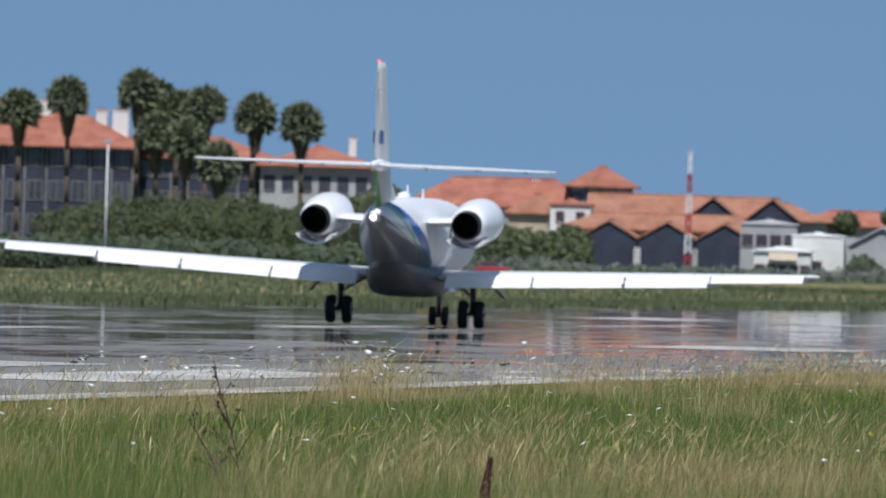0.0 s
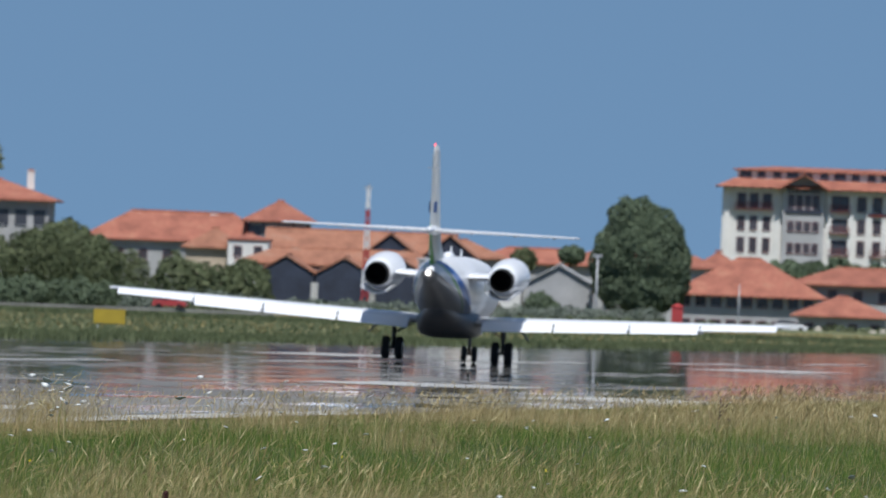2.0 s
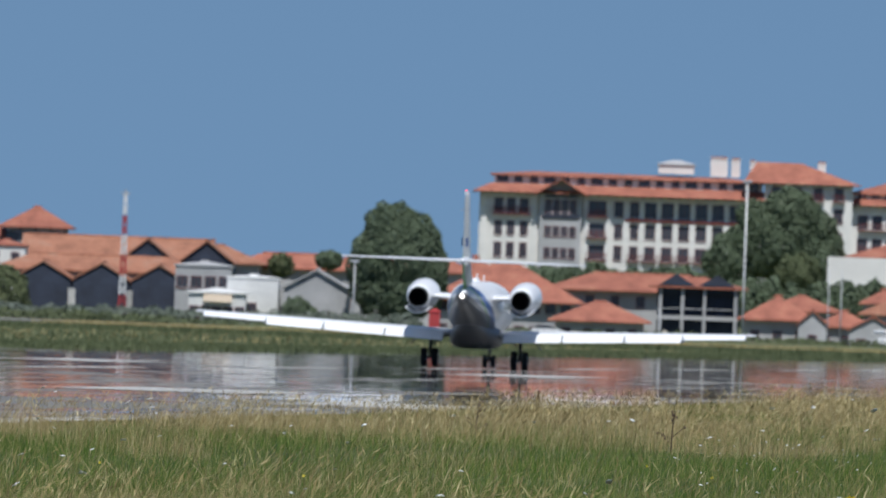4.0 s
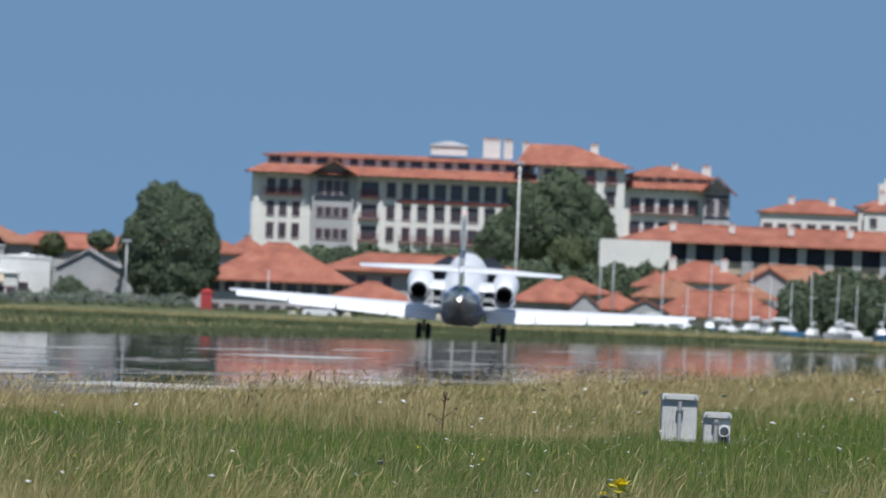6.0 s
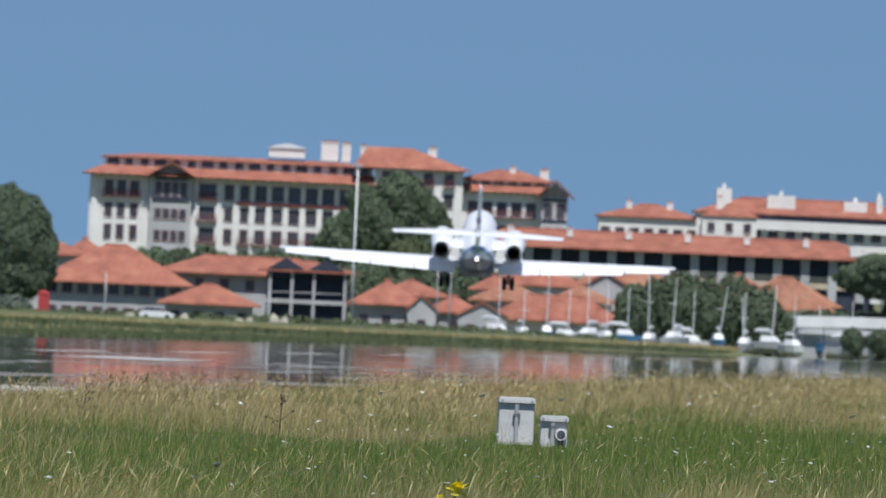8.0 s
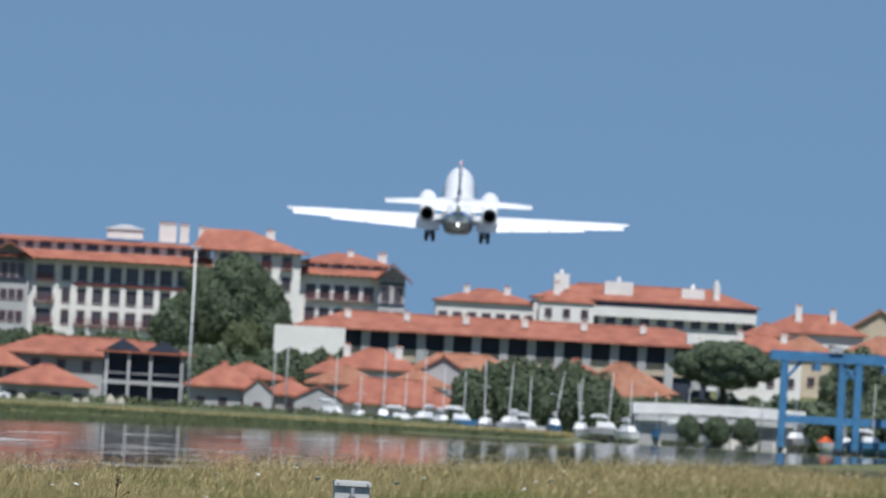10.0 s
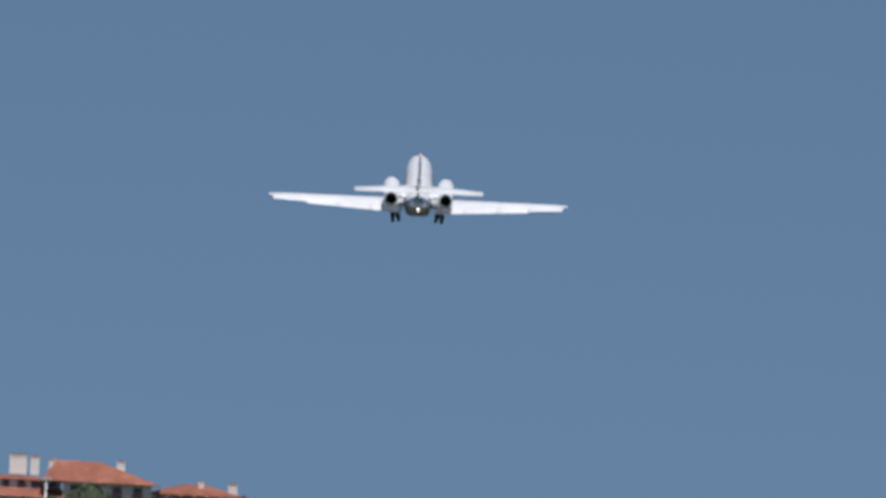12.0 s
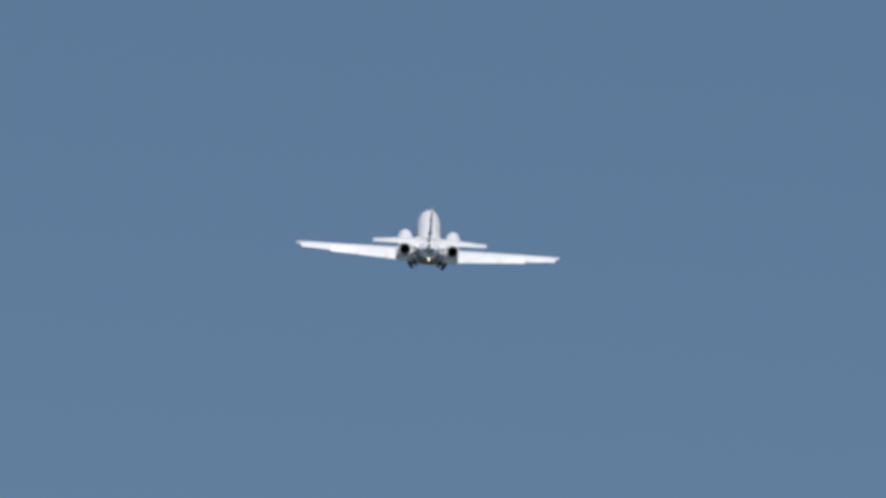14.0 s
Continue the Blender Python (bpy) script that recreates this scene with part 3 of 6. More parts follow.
def roof_shape(w, d, h, over=0.7, hip=True, thick=0.22, along="x"):
    """A hipped or gabled roof over a plan w x d centred at the origin, eaves at z = 0."""
    x, y = w / 2 + over, d / 2 + over
    s = Shape()
    lower = over * h / ((d if along == "x" else w) / 2)
    e = -lower
    if not hip:                              # two sloping slabs that meet at the ridge
        u, v = (y, x) if along == "x" else (x, y)
        for side in (-1, 1):
            q = [(side * u, -v, e), (side * u, v, e), (0, v, h), (0, -v, h)]
            q += [(a, b, c - thick) for a, b, c in q]
            s.add([(b, a, c) if along == "x" else (a, b, c) for a, b, c in q], [(0, 1, 2, 3), (7, 6, 5, 4), (0, 4, 5, 1), (1, 5, 6, 2), (2, 6, 7, 3), (3, 7, 4, 0)])
        return s
    if along == "x":
        r = max(0.0, x - y)
        top = [(-r, 0, h), (r, 0, h)]
        faces = [(0, 1, 5, 4), (1, 2, 5), (2, 3, 4, 5), (3, 0, 4)]
    else:
        r = max(0.0, y - x)
        top = [(0, -r, h), (0, r, h)]
        faces = [(0, 1, 4), (1, 2, 5, 4), (2, 3, 5), (3, 0, 4, 5)]
    base = [(-x, -y, e), (x, -y, e), (x, y, e), (-x, y, e)]
    up = base + top
    dn = [(a, b, c - thick) for a, b, c in up]
    s.add(up, faces)
    s.add(dn, [f[::-1] for f in faces])
    s.add(base + [(a, b, c - thick) for a, b, c in base], [(i, i + 4, (i + 1) % 4 + 4, (i + 1) % 4) for i in range(4)])
    return s


def window_parts(parent, x, y, z, w, h, frame_mat=None, shutters=None, depth=0.12, m=None):
    """A window set into a front wall that faces -y: surround, pane and a middle bar."""
    m = (m or Matrix.Identity(4)) @ Matrix.Translation((x, y, z))
    key = (round(w, 2), round(h, 2), frame_mat.name if frame_mat else "")
    if key not in WINDOW_MESHES:
        f = Shape()
        t = 0.09
        f.box(-w / 2 - t, -w / 2, -0.06, depth, -t, h + t).box(w / 2, w / 2 + t, -0.06, depth, -t, h + t)
        f.box(-w / 2, w / 2, -0.06, depth, h, h + t).box(-w / 2 - t, w / 2 + t, -0.12, depth, -2 * t, -t).box(-0.03, 0.03, -0.03, 0.05, 0, h)
        g = Shape().box(-w / 2, w / 2, -0.015, 0.02, 0, h)
        me_f, me_g = f.mesh("window_frame"), g.mesh("pane")
        me_f.materials.append(frame_mat or REDWOOD)
        me_g.materials.append(GLASS_DARK)
        WINDOW_MESHES[key] = (me_f, me_g)
    me_f, me_g = WINDOW_MESHES[key]
    ob = part("window", me_f, None, parent, m=m)
    part("pane", me_g, None, ob)
    return ob


WINDOW_MESHES = {}


def balcony(parent, x, y, z, w, mat, m=None):
    key = ("balcony", round(w, 2), mat.name)
    if key not in WINDOW_MESHES:
        s = Shape().box(-w / 2, w / 2, -0.9, 0, -0.12, 0).box(-w / 2, w / 2, -0.9, -0.83, 0.85, 0.95)
        k = int(w / 0.22)
        for i in range(k + 1):
            s.box(-w / 2 + i * w / k - 0.03, -w / 2 + i * w / k + 0.03, -0.89, -0.84, 0, 0.85)
        me = s.mesh("balcony")
        me.materials.append(mat)
        WINDOW_MESHES[key] = me
    return part("balcony", WINDOW_MESHES[key], None, parent, m=(m or Matrix.Identity(4)) @ Matrix.Translation((x, y, z)))


def chimney(parent, x, y, z, w=0.9, d=0.7, h=1.6, mat=None):
    s = Shape().box(-w / 2, w / 2, -d / 2, d / 2, 0, h).box(-w / 2 - 0.08, w / 2 + 0.08, -d / 2 - 0.08, d / 2 + 0.08, h, h + 0.14)
    c = part("chimney", s, mat or WHITEWASH, parent, m=Matrix.Translation((x, y, z)))
    part("chimney_cap", Shape().box(-w / 2 + 0.1, w / 2 - 0.1, -d / 2 + 0.1, d / 2 - 0.1, h + 0.14, h + 0.36), TILE, c)
    return c


def house(s, d, z, w, depth, wall_h, roof_h, label, turn=0.0, hip=True, wall=None, tiles=None, cols=0, rows=1, along="x", over=0.7, chimneys=(), win=(0.9, 1.2), name="house", frame_mat=None, group="", timber=False, hollow=False):
    """A plastered house with a tiled roof; its front faces the runway."""
    h = thing(name, spot(s, d, z, turn), label, "house", group)
    body = Shape()
    if hollow:                               # open to the front: two sides and a back
        t = 0.3
        body.box(-w / 2, -w / 2 + t, -depth / 2, depth / 2, 0, wall_h).box(w / 2 - t, w / 2, -depth / 2, depth / 2, 0, wall_h).box(-w / 2 + t, w / 2 - t, -depth / 2 + 0.8, depth / 2, 0, wall_h)
        body.box(-w / 2 + t, w / 2 - t, -depth / 2, -depth / 2 + 0.2, wall_h * 0.86, wall_h)
    else:
        body.box(-w / 2, w / 2, -depth / 2, depth / 2, 0, wall_h)
    if not hip:
        x, y, t = w / 2, depth / 2, 0.002
        if along == "x":
            for sx in (-1, 1):
                body.add([(sx * (x - t), -y, wall_h), (sx * (x - t), y, wall_h), (sx * (x - t), 0, wall_h + roof_h - 0.1), (sx * (x - 0.3), -y, wall_h), (sx * (x - 0.3), y, wall_h), (sx * (x - 0.3), 0, wall_h + roof_h - 0.1)], [(0, 1, 2), (3, 5, 4), (0, 3, 4, 1), (1, 4, 5, 2), (2, 5, 3, 0)])
        else:
            for sy in (-1, 1):
                body.add([(-x, sy * (y - t), wall_h), (x, sy * (y - t), wall_h), (0, sy * (y - t), wall_h + roof_h - 0.1), (-x, sy * (y - 0.3), wall_h), (x, sy * (y - 0.3), wall_h), (0, sy * (y - 0.3), wall_h + roof_h - 0.1)], [(0, 1, 2), (3, 5, 4), (0, 3, 4, 1), (1, 4, 5, 2), (2, 5, 3, 0)])
    part("wall", body, wall or PLASTER, h)
    roof = part("roof", roof_shape(w, depth, roof_h, over, hip, along=along), tiles or TILE, h, m=Matrix.Translation((0, 0, wall_h)))
    ridge = Shape()
    if along == "x":
        r = max(0.5, w / 2 - (depth / 2 if hip else -over))
        ridge.tube((-r, 0, roof_h + 0.02), (r, 0, roof_h + 0.02), 0.14, 0.14, 6)
    else:
        r = max(0.5, depth / 2 - (w / 2 if hip else -over))
        ridge.tube((0, -r, roof_h + 0.02), (0, r, roof_h + 0.02), 0.14, 0.14, 6)
    part("ridge", ridge, tiles or TILE, roof)
    for cx, cy, ch in chimneys:
        chimney(h, cx, cy, wall_h + roof_h * 0.45, h=ch)
    ww, wh = win
    for r in range(rows):
        for c in range(cols):
            window_parts(h, -w / 2 + w * (c + 0.5) / cols, -depth / 2, wall_h * (r + 0.5) / rows - wh * 0.45, ww, wh, frame_mat)
    if timber:
        for c in range(cols + 1):
            x = -w / 2 + w * c / cols if cols else 0
            x = min(max(x, -w / 2 + 0.1), w / 2 - 0.1)
            part("post", Shape().box(x - 0.1, x + 0.1, -depth / 2 - 0.05, -depth / 2 - 0.003, 0, wall_h), frame_mat or DARKWOOD_AND_SHADE, h)
    return h


def leaf_cloud(rng, blobs, count, size, flat=1.0):
    """Leaf clumps scattered through the outer shell of several lobes."""
    vol = np.array([b[3] * b[4] * b[5] for b in blobs]) ** (2 / 3)
    pick = rng.choice(len(blobs), count, p=vol / vol.sum())
    B = np.array(blobs)[pick]
    u = rng.normal(size=(count, 3))
    u /= np.linalg.norm(u, axis=1)[:, None]
    rad = 0.72 + 0.33 * rng.random(count) ** 0.7
    bump = 1 + 0.12 * np.sin(u[:, 0] * 7 + B[:, 0]) * np.cos(u[:, 2] * 6 + B[:, 1])
    c = B[:, :3] + u * B[:, 3:6] * (rad * bump)[:, None]
    a = rng.normal(size=(count, 3))
    a -= 0.5 * u * (a * u).sum(1)[:, None]
    a /= np.linalg.norm(a, axis=1)[:, None]
    b = np.cross(a, u + 0.5 * rng.normal(size=(count, 3)))
    b /= np.linalg.norm(b, axis=1)[:, None]
    sz = size * (0.5 + rng.random(count))[:, None]
    pts = np.stack([c - a * sz * 0.6, c + b * sz * 0.45, c + a * sz * 0.7 + u * sz * 0.15, c - b * sz * 0.45], 1).reshape(-1, 3)
    k = np.arange(count)[:, None] * 4
    tris = np.concatenate([k + [0, 1, 2], k + [0, 2, 3]], 0)
    return pts, tris


def tree(s, d, z, blobs, label, trunk_r=0.35, count=5200, size=0.5, leaf=None, seed=1, name="tree", group=""):
    t = thing(name, spot(s, d, z), label, "tree", group)
    rng = np.random.default_rng(seed)
    low = min(b[2] - b[5] for b in blobs)
    mid = max(b[2] for b in blobs)
    rnd = random.Random(seed)
    tr = Shape()
    path = [(0, 0, 0, trunk_r * 1.3), (0.1, 0, 1.0, trunk_r), (-0.15, 0.1, max(1.5, low + 1.0), trunk_r * 0.8), (0.1, 0.05, mid, trunk_r * 0.3)]
    for a, b in zip(path, path[1:]):
        tr.tube(a[:3], b[:3], a[3], b[3], 9)
    for b in blobs:
        f = rnd.uniform(0.45, 0.75)
        start = (0, 0, low + (b[2] - low) * 0.35 + 0.5)
        tr.tube(start, (b[0] * 0.85, b[1] * 0.85, b[2]), trunk_r * 0.4, trunk_r * 0.08, 6)
    part("trunk", tr, BARK, t, smooth=True)
    pts, tris = leaf_cloud(rng, blobs, int(count * 2.2), size * 0.68)
    part("crown", sheet("crown", pts, tris, leaf or LEAF_DARK), None, t)
    return t


def palm(s, d, z, height, label, seed):
    """A fan palm: slim trunk, a round head of stiff fans and a brown skirt of dead ones below."""
    p = thing("palm_tree", spot(s, d, z), label, "palm tree", "palms beside the long house")
    rnd = random.Random(seed)
    lean = rnd.uniform(-0.5, 0.5)
    wide, tall = rnd.uniform(2.5, 2.95), rnd.uniform(3.0, 3.5)
    tr = Shape()
    for k in range(6):
        a, b = k / 6, (k + 1) / 6
        tr.tube((lean * a * a, 0, height * a), (lean * b * b, 0, height * b), 0.36 - 0.10 * a, 0.36 - 0.10 * b, 10)
    part("trunk", tr, BARK, p, smooth=True)
    heart = Vector((lean, 0, height - 0.5))

    def fans(count, low, high, reach, spread, droop):
        v, f = [], []
        for i in range(count):
            az, e = rnd.uniform(0, 6.283), math.asin(rnd.uniform(low, high))
            out = Vector((math.cos(az) * math.cos(e), math.sin(az) * math.cos(e), math.sin(e)))
            side = out.cross(Vector((rnd.uniform(-1, 1), rnd.uniform(-1, 1), rnd.uniform(-1, 1)))).normalized()
            q = rnd.uniform(0.35, 0.78) * reach
            hub = heart + Vector((out.x * wide, out.y * wide, out.z * tall)) * q
            for k in range(9):                       # the fingers of one fan
                g = (k - 4) / 4 * spread
                way = out * math.cos(g) + side * math.sin(g) - Vector((0, 0, droop + 0.12 * abs(g)))
                length = rnd.uniform(0.85, 1.45) * (1 - 0.25 * abs(g))
                across = way.cross(out + side * 0.3 + Vector((0, 0, 0.2))).normalized() * 0.12
                n = len(v)
                v.extend([hub - across * 0.5, hub + across * 0.5, hub + way * length * 0.6 + across, hub + way * length, hub + way * length * 0.6 - across])
                f.extend([(n, n + 1, n + 2), (n, n + 2, n + 4), (n + 4, n + 2, n + 3)])
        return np.array(v), np.array(f)

    v, f = fans(520, -0.62, 1.0, 1.0, 1.15, 0.10)
    part("crown", sheet("crown", v, f, PALM_LEAF), None, p)
    v, f = [], []
    for i in range(420):                             # dead fronds that hang round the trunk
        az, g = rnd.uniform(0, 6.283), rnd.random()
        r = (1.35 - 0.9 * g) * rnd.uniform(0.5, 1.0)
        c = Vector((lean + r * math.cos(az), r * math.sin(az), height - 1.4 - 3.4 * g))
        across = Vector((-math.sin(az), math.cos(az), rnd.uniform(-0.3, 0.3))) * 0.17
        n = len(v)
        v.extend([c - across * 0.4 + Vector((0, 0, 0.5)), c + across * 0.4 + Vector((0, 0, 0.5)), c + across, c + Vector((0.25 * math.cos(az), 0.25 * math.sin(az), -0.6)), c - across])
        f.extend([(n, n + 1, n + 2), (n, n + 2, n + 4), (n + 4, n + 2, n + 3)])
    v, f = np.array(v), np.array(f)
    part("dead_fronds", sheet("dead_fronds", v, f, PALM_DEAD), None, p, "hanging brown dead fronds")
    return p


def shrubs(name, s0, s1, d, z0, tops, label, seed, leaf=None, count=5000, size=0.6, depth=5.0):
    """A thicket along the shore: many leaf clumps over lobes whose tops follow the given heights."""
    ob = thing(name, spot((s0 + s1) / 2, d, z0), label, "shrubs", kind="stuff")
    rng = np.random.default_rng(seed)
    n = max(4, int((s1 - s0) / 3.0))
    blobs = []
    for i in range(n):
        f = (i + 0.5) / n
        top = np.interp(f, np.linspace(0, 1, len(tops)), tops) - z0
        r = (s1 - s0) / n * rng.uniform(0.7, 1.1)
        hh = top * rng.uniform(0.85, 1.0)
        blobs.append((s0 + f * (s1 - s0) - (s0 + s1) / 2, rng.uniform(-depth / 2, depth / 2), hh * 0.5, r, r, hh * 0.5))
    pts, tris = leaf_cloud(rng, blobs, int(count * 1.8), size * 0.72)
    part("foliage", sheet(name, pts, tris, leaf or LEAF_DARK), None, ob)
    st = Shape()
    for b in blobs:
        st.tube((b[0], b[1], 0), (b[0], b[1], b[2]), 0.12, 0.05, 6)
    part("stems", st, BARK, ob)
    return ob


def lamp_post(s, d, z, h, label, mat=None, arms=1, name="lamp_post"):
    p = thing(name, spot(s, d, z), label, "lamp post", "tall posts along the shore")
    thick = 0.14 if arms else 0.09
    part("pole", Shape().tube((0, 0, 0), (0, 0, h), thick, thick * 0.7, 10), mat or GALV, p, smooth=True)
    part("base_plate", Shape().tube((0, 0, 0), (0, 0, 0.25), 0.4, 0.35, 10), GALV, p)
    if arms:
        part("lantern", Shape().box(-0.55, 0.55, -0.2, 0.2, h - 0.15, h + 0.15), GALV, p)
    return p


# ---- shore and town ----
tagged(part("quay_wall", Shape().box(-420, 420, -0.6, 0.6, -6.0, -0.9), STONE, m=spot(0, 1867, 0)), "long grey stone quay wall at the water's edge", "quay wall", kind="structure")


def grand_hotel():
    """Long white hotel with an oxblood-trimmed front, red tiled skirt roof, attic storey, tower and side wing."""
    base = 8.0
    h = thing("hotel", spot(-6, 2300, base), "large white neo-basque hotel with red tiled roofs and dark red balconies", "hotel")
    x_of = lambda s: s + 6
    z_of = lambda z: z - base
    # main block
    x0, x1, top = x_of(-41.4), x_of(0.5), z_of(21.3)
    part("wall", Shape().box(x0, x1, 0, 14, 0, top), WHITEWASH, h)
    sk = Shape()
    lo = [(x0 - 1.1, -2.4, top - 0.05), (x1 + 0.2, -2.4, top - 0.05), (x1 + 0.2, 15.5, top - 0.05), (x0 - 1.1, 15.5, top - 0.05)]
    hi = [(x0 + 1.6, 1.4, top + 1.25), (x1 + 0.2, 1.4, top + 1.25), (x1 + 0.2, 12.6, top + 1.25), (x0 + 1.6, 12.6, top + 1.25)]
    sk.add(lo + hi, [(0, 1, 5, 4), (1, 2, 6, 5), (2, 3, 7, 6), (3, 0, 4, 7), (4, 5, 6, 7), (3, 2, 1, 0)])
    part("skirt_roof", sk, TILE, h)
    for k in range(34):                                  # rafter ends under the eaves
        x = x0 - 0.9 + k * (x1 - x0 + 0.9) / 33
        part("rafter_end", Shape().box(x - 0.09, x + 0.09, -2.3, 0, top - 0.28, top - 0.06), DARKWOOD_AND_SHADE, h)
    ax0, ax1, az0, az1 = x0 + 2.0, x1 - 1.0, top + 1.0, top + 2.55
    attic = part("attic", Shape().box(ax0, ax1, 1.6, 12.4, az0, az1), WHITEWASH, h)
    part("roof", roof_shape(ax1 - ax0, 10.8, 0.5, 0.6, True), TILE, h, m=Matrix.Translation(((ax0 + ax1) / 2, 7.0, az1 + 0.1)))
    for k in range(17):
        x = ax0 + 1.2 + k * (ax1 - ax0 - 2.4) / 16
        window_parts(h, x, 1.6, az0 + 0.5, 0.95 if k % 3 else 1.5, 0.85)
    # window columns, three storeys
    rows = [(z_of(18.2), 2.1), (z_of(15.1), 1.9), (z_of(11.9), 2.0)]
    for s, w, bal in [(-38.6, 0.95, 0), (-36.8, 0.95, 0), (-34.9, 0.95, 0), (-24.3, 2.1, 1), (-21.2, 1.0, 0), (-18.9, 1.0, 2), (-16.6, 1.35, 2), (-14.1, 1.35, 2), (-11.7, 1.35, 2), (-9.2, 1.35, 2), (-6.8, 1.35, 2), (-4.3, 1.35, 2)]:
        for k, (z, hh) in enumerate(rows):
            window_parts(h, x_of(s), 0, z, w if k else w * 1.15, hh)
            if bal == 1 or (bal == 2 and k == 2):
                balcony(h, x_of(s), 0, z - 0.1, w + 0.9, REDWOOD)
    balcony(h, x_of(-36.8), 0, rows[0][0] - 0.1, 5.6, REDWOOD)
    for s in (-40.7, -33.4, -25.9, -22.7, -20.05, -17.75, -15.35, -12.9, -10.45, -8.0, -5.55, -3.1):
        part("pilaster", Shape().box(-0.42, 0.42, -0.45, 0, 1.0, z_of(17.6)).box(-0.3, 0.3, -0.3, 0, z_of(17.6), top - 0.3), WHITEWASH, h, m=Matrix.Translation((x_of(s), 0, 0)))
    part("loggia_beam", Shape().box(x_of(-20.2), x1, -0.55, 0, z_of(17.55), z_of(17.95)), REDWOOD, h)
    # gabled bay
    bx = x_of(-29.6)
    bay = part("bay", Shape().box(bx - 3.0, bx + 3.0, -1.0, 0.5, 1.0, top).add([(bx - 3.0, -1.0, top), (bx + 3.0, -1.0, top), (bx, -1.0, top + 1.9), (bx - 3.0, 1.5, top), (bx + 3.0, 1.5, top), (bx, 1.5, top + 1.9)], [(0, 1, 2), (3, 5, 4), (0, 2, 5, 3), (1, 4, 5, 2)]), PLASTER, h)
    part("bay_roof", roof_shape(6.0, 4.6, 1.75, 0.9, False, along="y"), TILE, h, m=Matrix.Translation((bx, 0.2, top + 0.35)))
    part("timber_front", Shape().box(bx - 2.7, bx + 2.7, -1.16, -1.0, z_of(17.6), z_of(18.2)), DARKWOOD_AND_SHADE, bay)
    part("timber_front", Shape().box(bx - 2.4, bx + 2.4, -1.1, -1.0, z_of(20.7), z_of(21.0)), DARKWOOD_AND_SHADE, bay)
    for k, (z, hh) in enumerate(rows):
        for dx in (-1.8, -0.6, 0.6, 1.8):
            window_parts(h, bx + dx, -1.0, z, 0.8, hh if k == 0 else hh * 0.7)
    # roof lantern and chimneys
    lant = part("roof_lantern", Shape().box(-2.6, 2.6, -2, 2, 0, 1.5), WHITEWASH, h, m=Matrix.Translation((x_of(-13.1), 6.5, az1 + 0.9)))
    part("roof", roof_shape(5.2, 4.0, 0.55, 0.2, True), PLASTER, lant, m=Matrix.Translation((0, 0, 1.5)))
    for s, w, hh in ((-6.9, 2.5, 2.6), (-4.5, 1.3, 2.5), (-2.0, 0.9, 2.3)):
        chimney(h, x_of(s), 6.0, az1 + 0.7, w, 1.2, hh)
    # tower
    tx0, tx1, tt = x_of(-0.2), x_of(12.6), z_of(24.4)
    part("tower_wall", Shape().box(tx0, tx1, -1.6, 4.8, 0, tt), WHITEWASH, h)
    low = [(x_of(-3.4), -2.8, tt - 0.55), (x_of(13.9), -2.8, tt - 0.55), (x_of(13.9), 6.0, tt - 0.55), (x_of(-3.4), 6.0, tt - 0.55)]
    crest = [(x_of(-1.4), 1.6, tt + 2.5), (x_of(5.0), 1.6, tt + 2.5)]
    part("tower_roof", Shape().add(low + crest, [(0, 1, 5, 4), (1, 2, 5), (2, 3, 4, 5), (3, 0, 4), (3, 2, 1, 0)]), TILE, h)
    for k in range(12):
        x = x_of(0.2) + k * 1.1
        part("rafter_end", Shape().box(x - 0.09, x + 0.09, -2.7, -1.6, tt - 0.85, tt - 0.58), DARKWOOD_AND_SHADE, h)
    chimney(h, x_of(8.0), 2.4, tt + 1.2, 1.2, 0.9, 1.3)
    for z, hh in ((z_of(21.6), 1.7), (z_of(18.4), 1.9), (z_of(15.0), 1.9), (z_of(11.8), 1.9)):
        for s in (1.5, 4.5, 7.6, 10.6):
            window_parts(h, x_of(s), -1.6, z, 1.15, hh)
            if z > z_of(21):
                balcony(h, x_of(s), -1.6, z - 0.1, 1.8, REDWOOD)
    # side wing: skirt roof, attic strip, upper roof and a gabled bay at its end
    wx0, wx1, wt = tx1, x_of(27.6), z_of(21.2)
    part("wing_wall", Shape().box(wx0 + 0.003, wx1, 0.4, 13, 0, wt), WHITEWASH, h)
    wl0, wl1 = wx0 + 0.003, wx1 + 1.0
    lo = [(wl0, -1.1, wt - 0.1), (wl1, -1.1, wt - 0.1), (wl1, 14.2, wt - 0.1), (wl0, 14.2, wt - 0.1)]
    hi = [(wl0, 1.9, wt + 0.95), (wx1 - 1.6, 1.9, wt + 0.95), (wx1 - 1.6, 11.5, wt + 0.95), (wl0, 11.5, wt + 0.95)]
    part("wing_skirt_roof", Shape().add(lo + hi, [(0, 1, 5, 4), (1, 2, 6, 5), (2, 3, 7, 6), (3, 0, 4, 7), (4, 5, 6, 7), (3, 2, 1, 0)]), TILE, h)
    part("wing_attic", Shape().box(wx0 + 0.003, wx1 - 2.4, 2.1, 11.3, wt + 0.9, wt + 1.85), WHITEWASH, h)
    part("wing_roof", roof_shape(wx1 - wx0 - 2.6, 9.2, 1.35, 0.7, True), TILE, h, m=Matrix.Translation(((wx0 + wx1) / 2 - 1.1, 6.7, wt + 1.9)))
    for k in range(6):
        window_parts(h, wx0 + 1.4 + 1.95 * k, 2.1, wt + 1.12, 1.05, 0.55)
    gx = x_of(26.0)
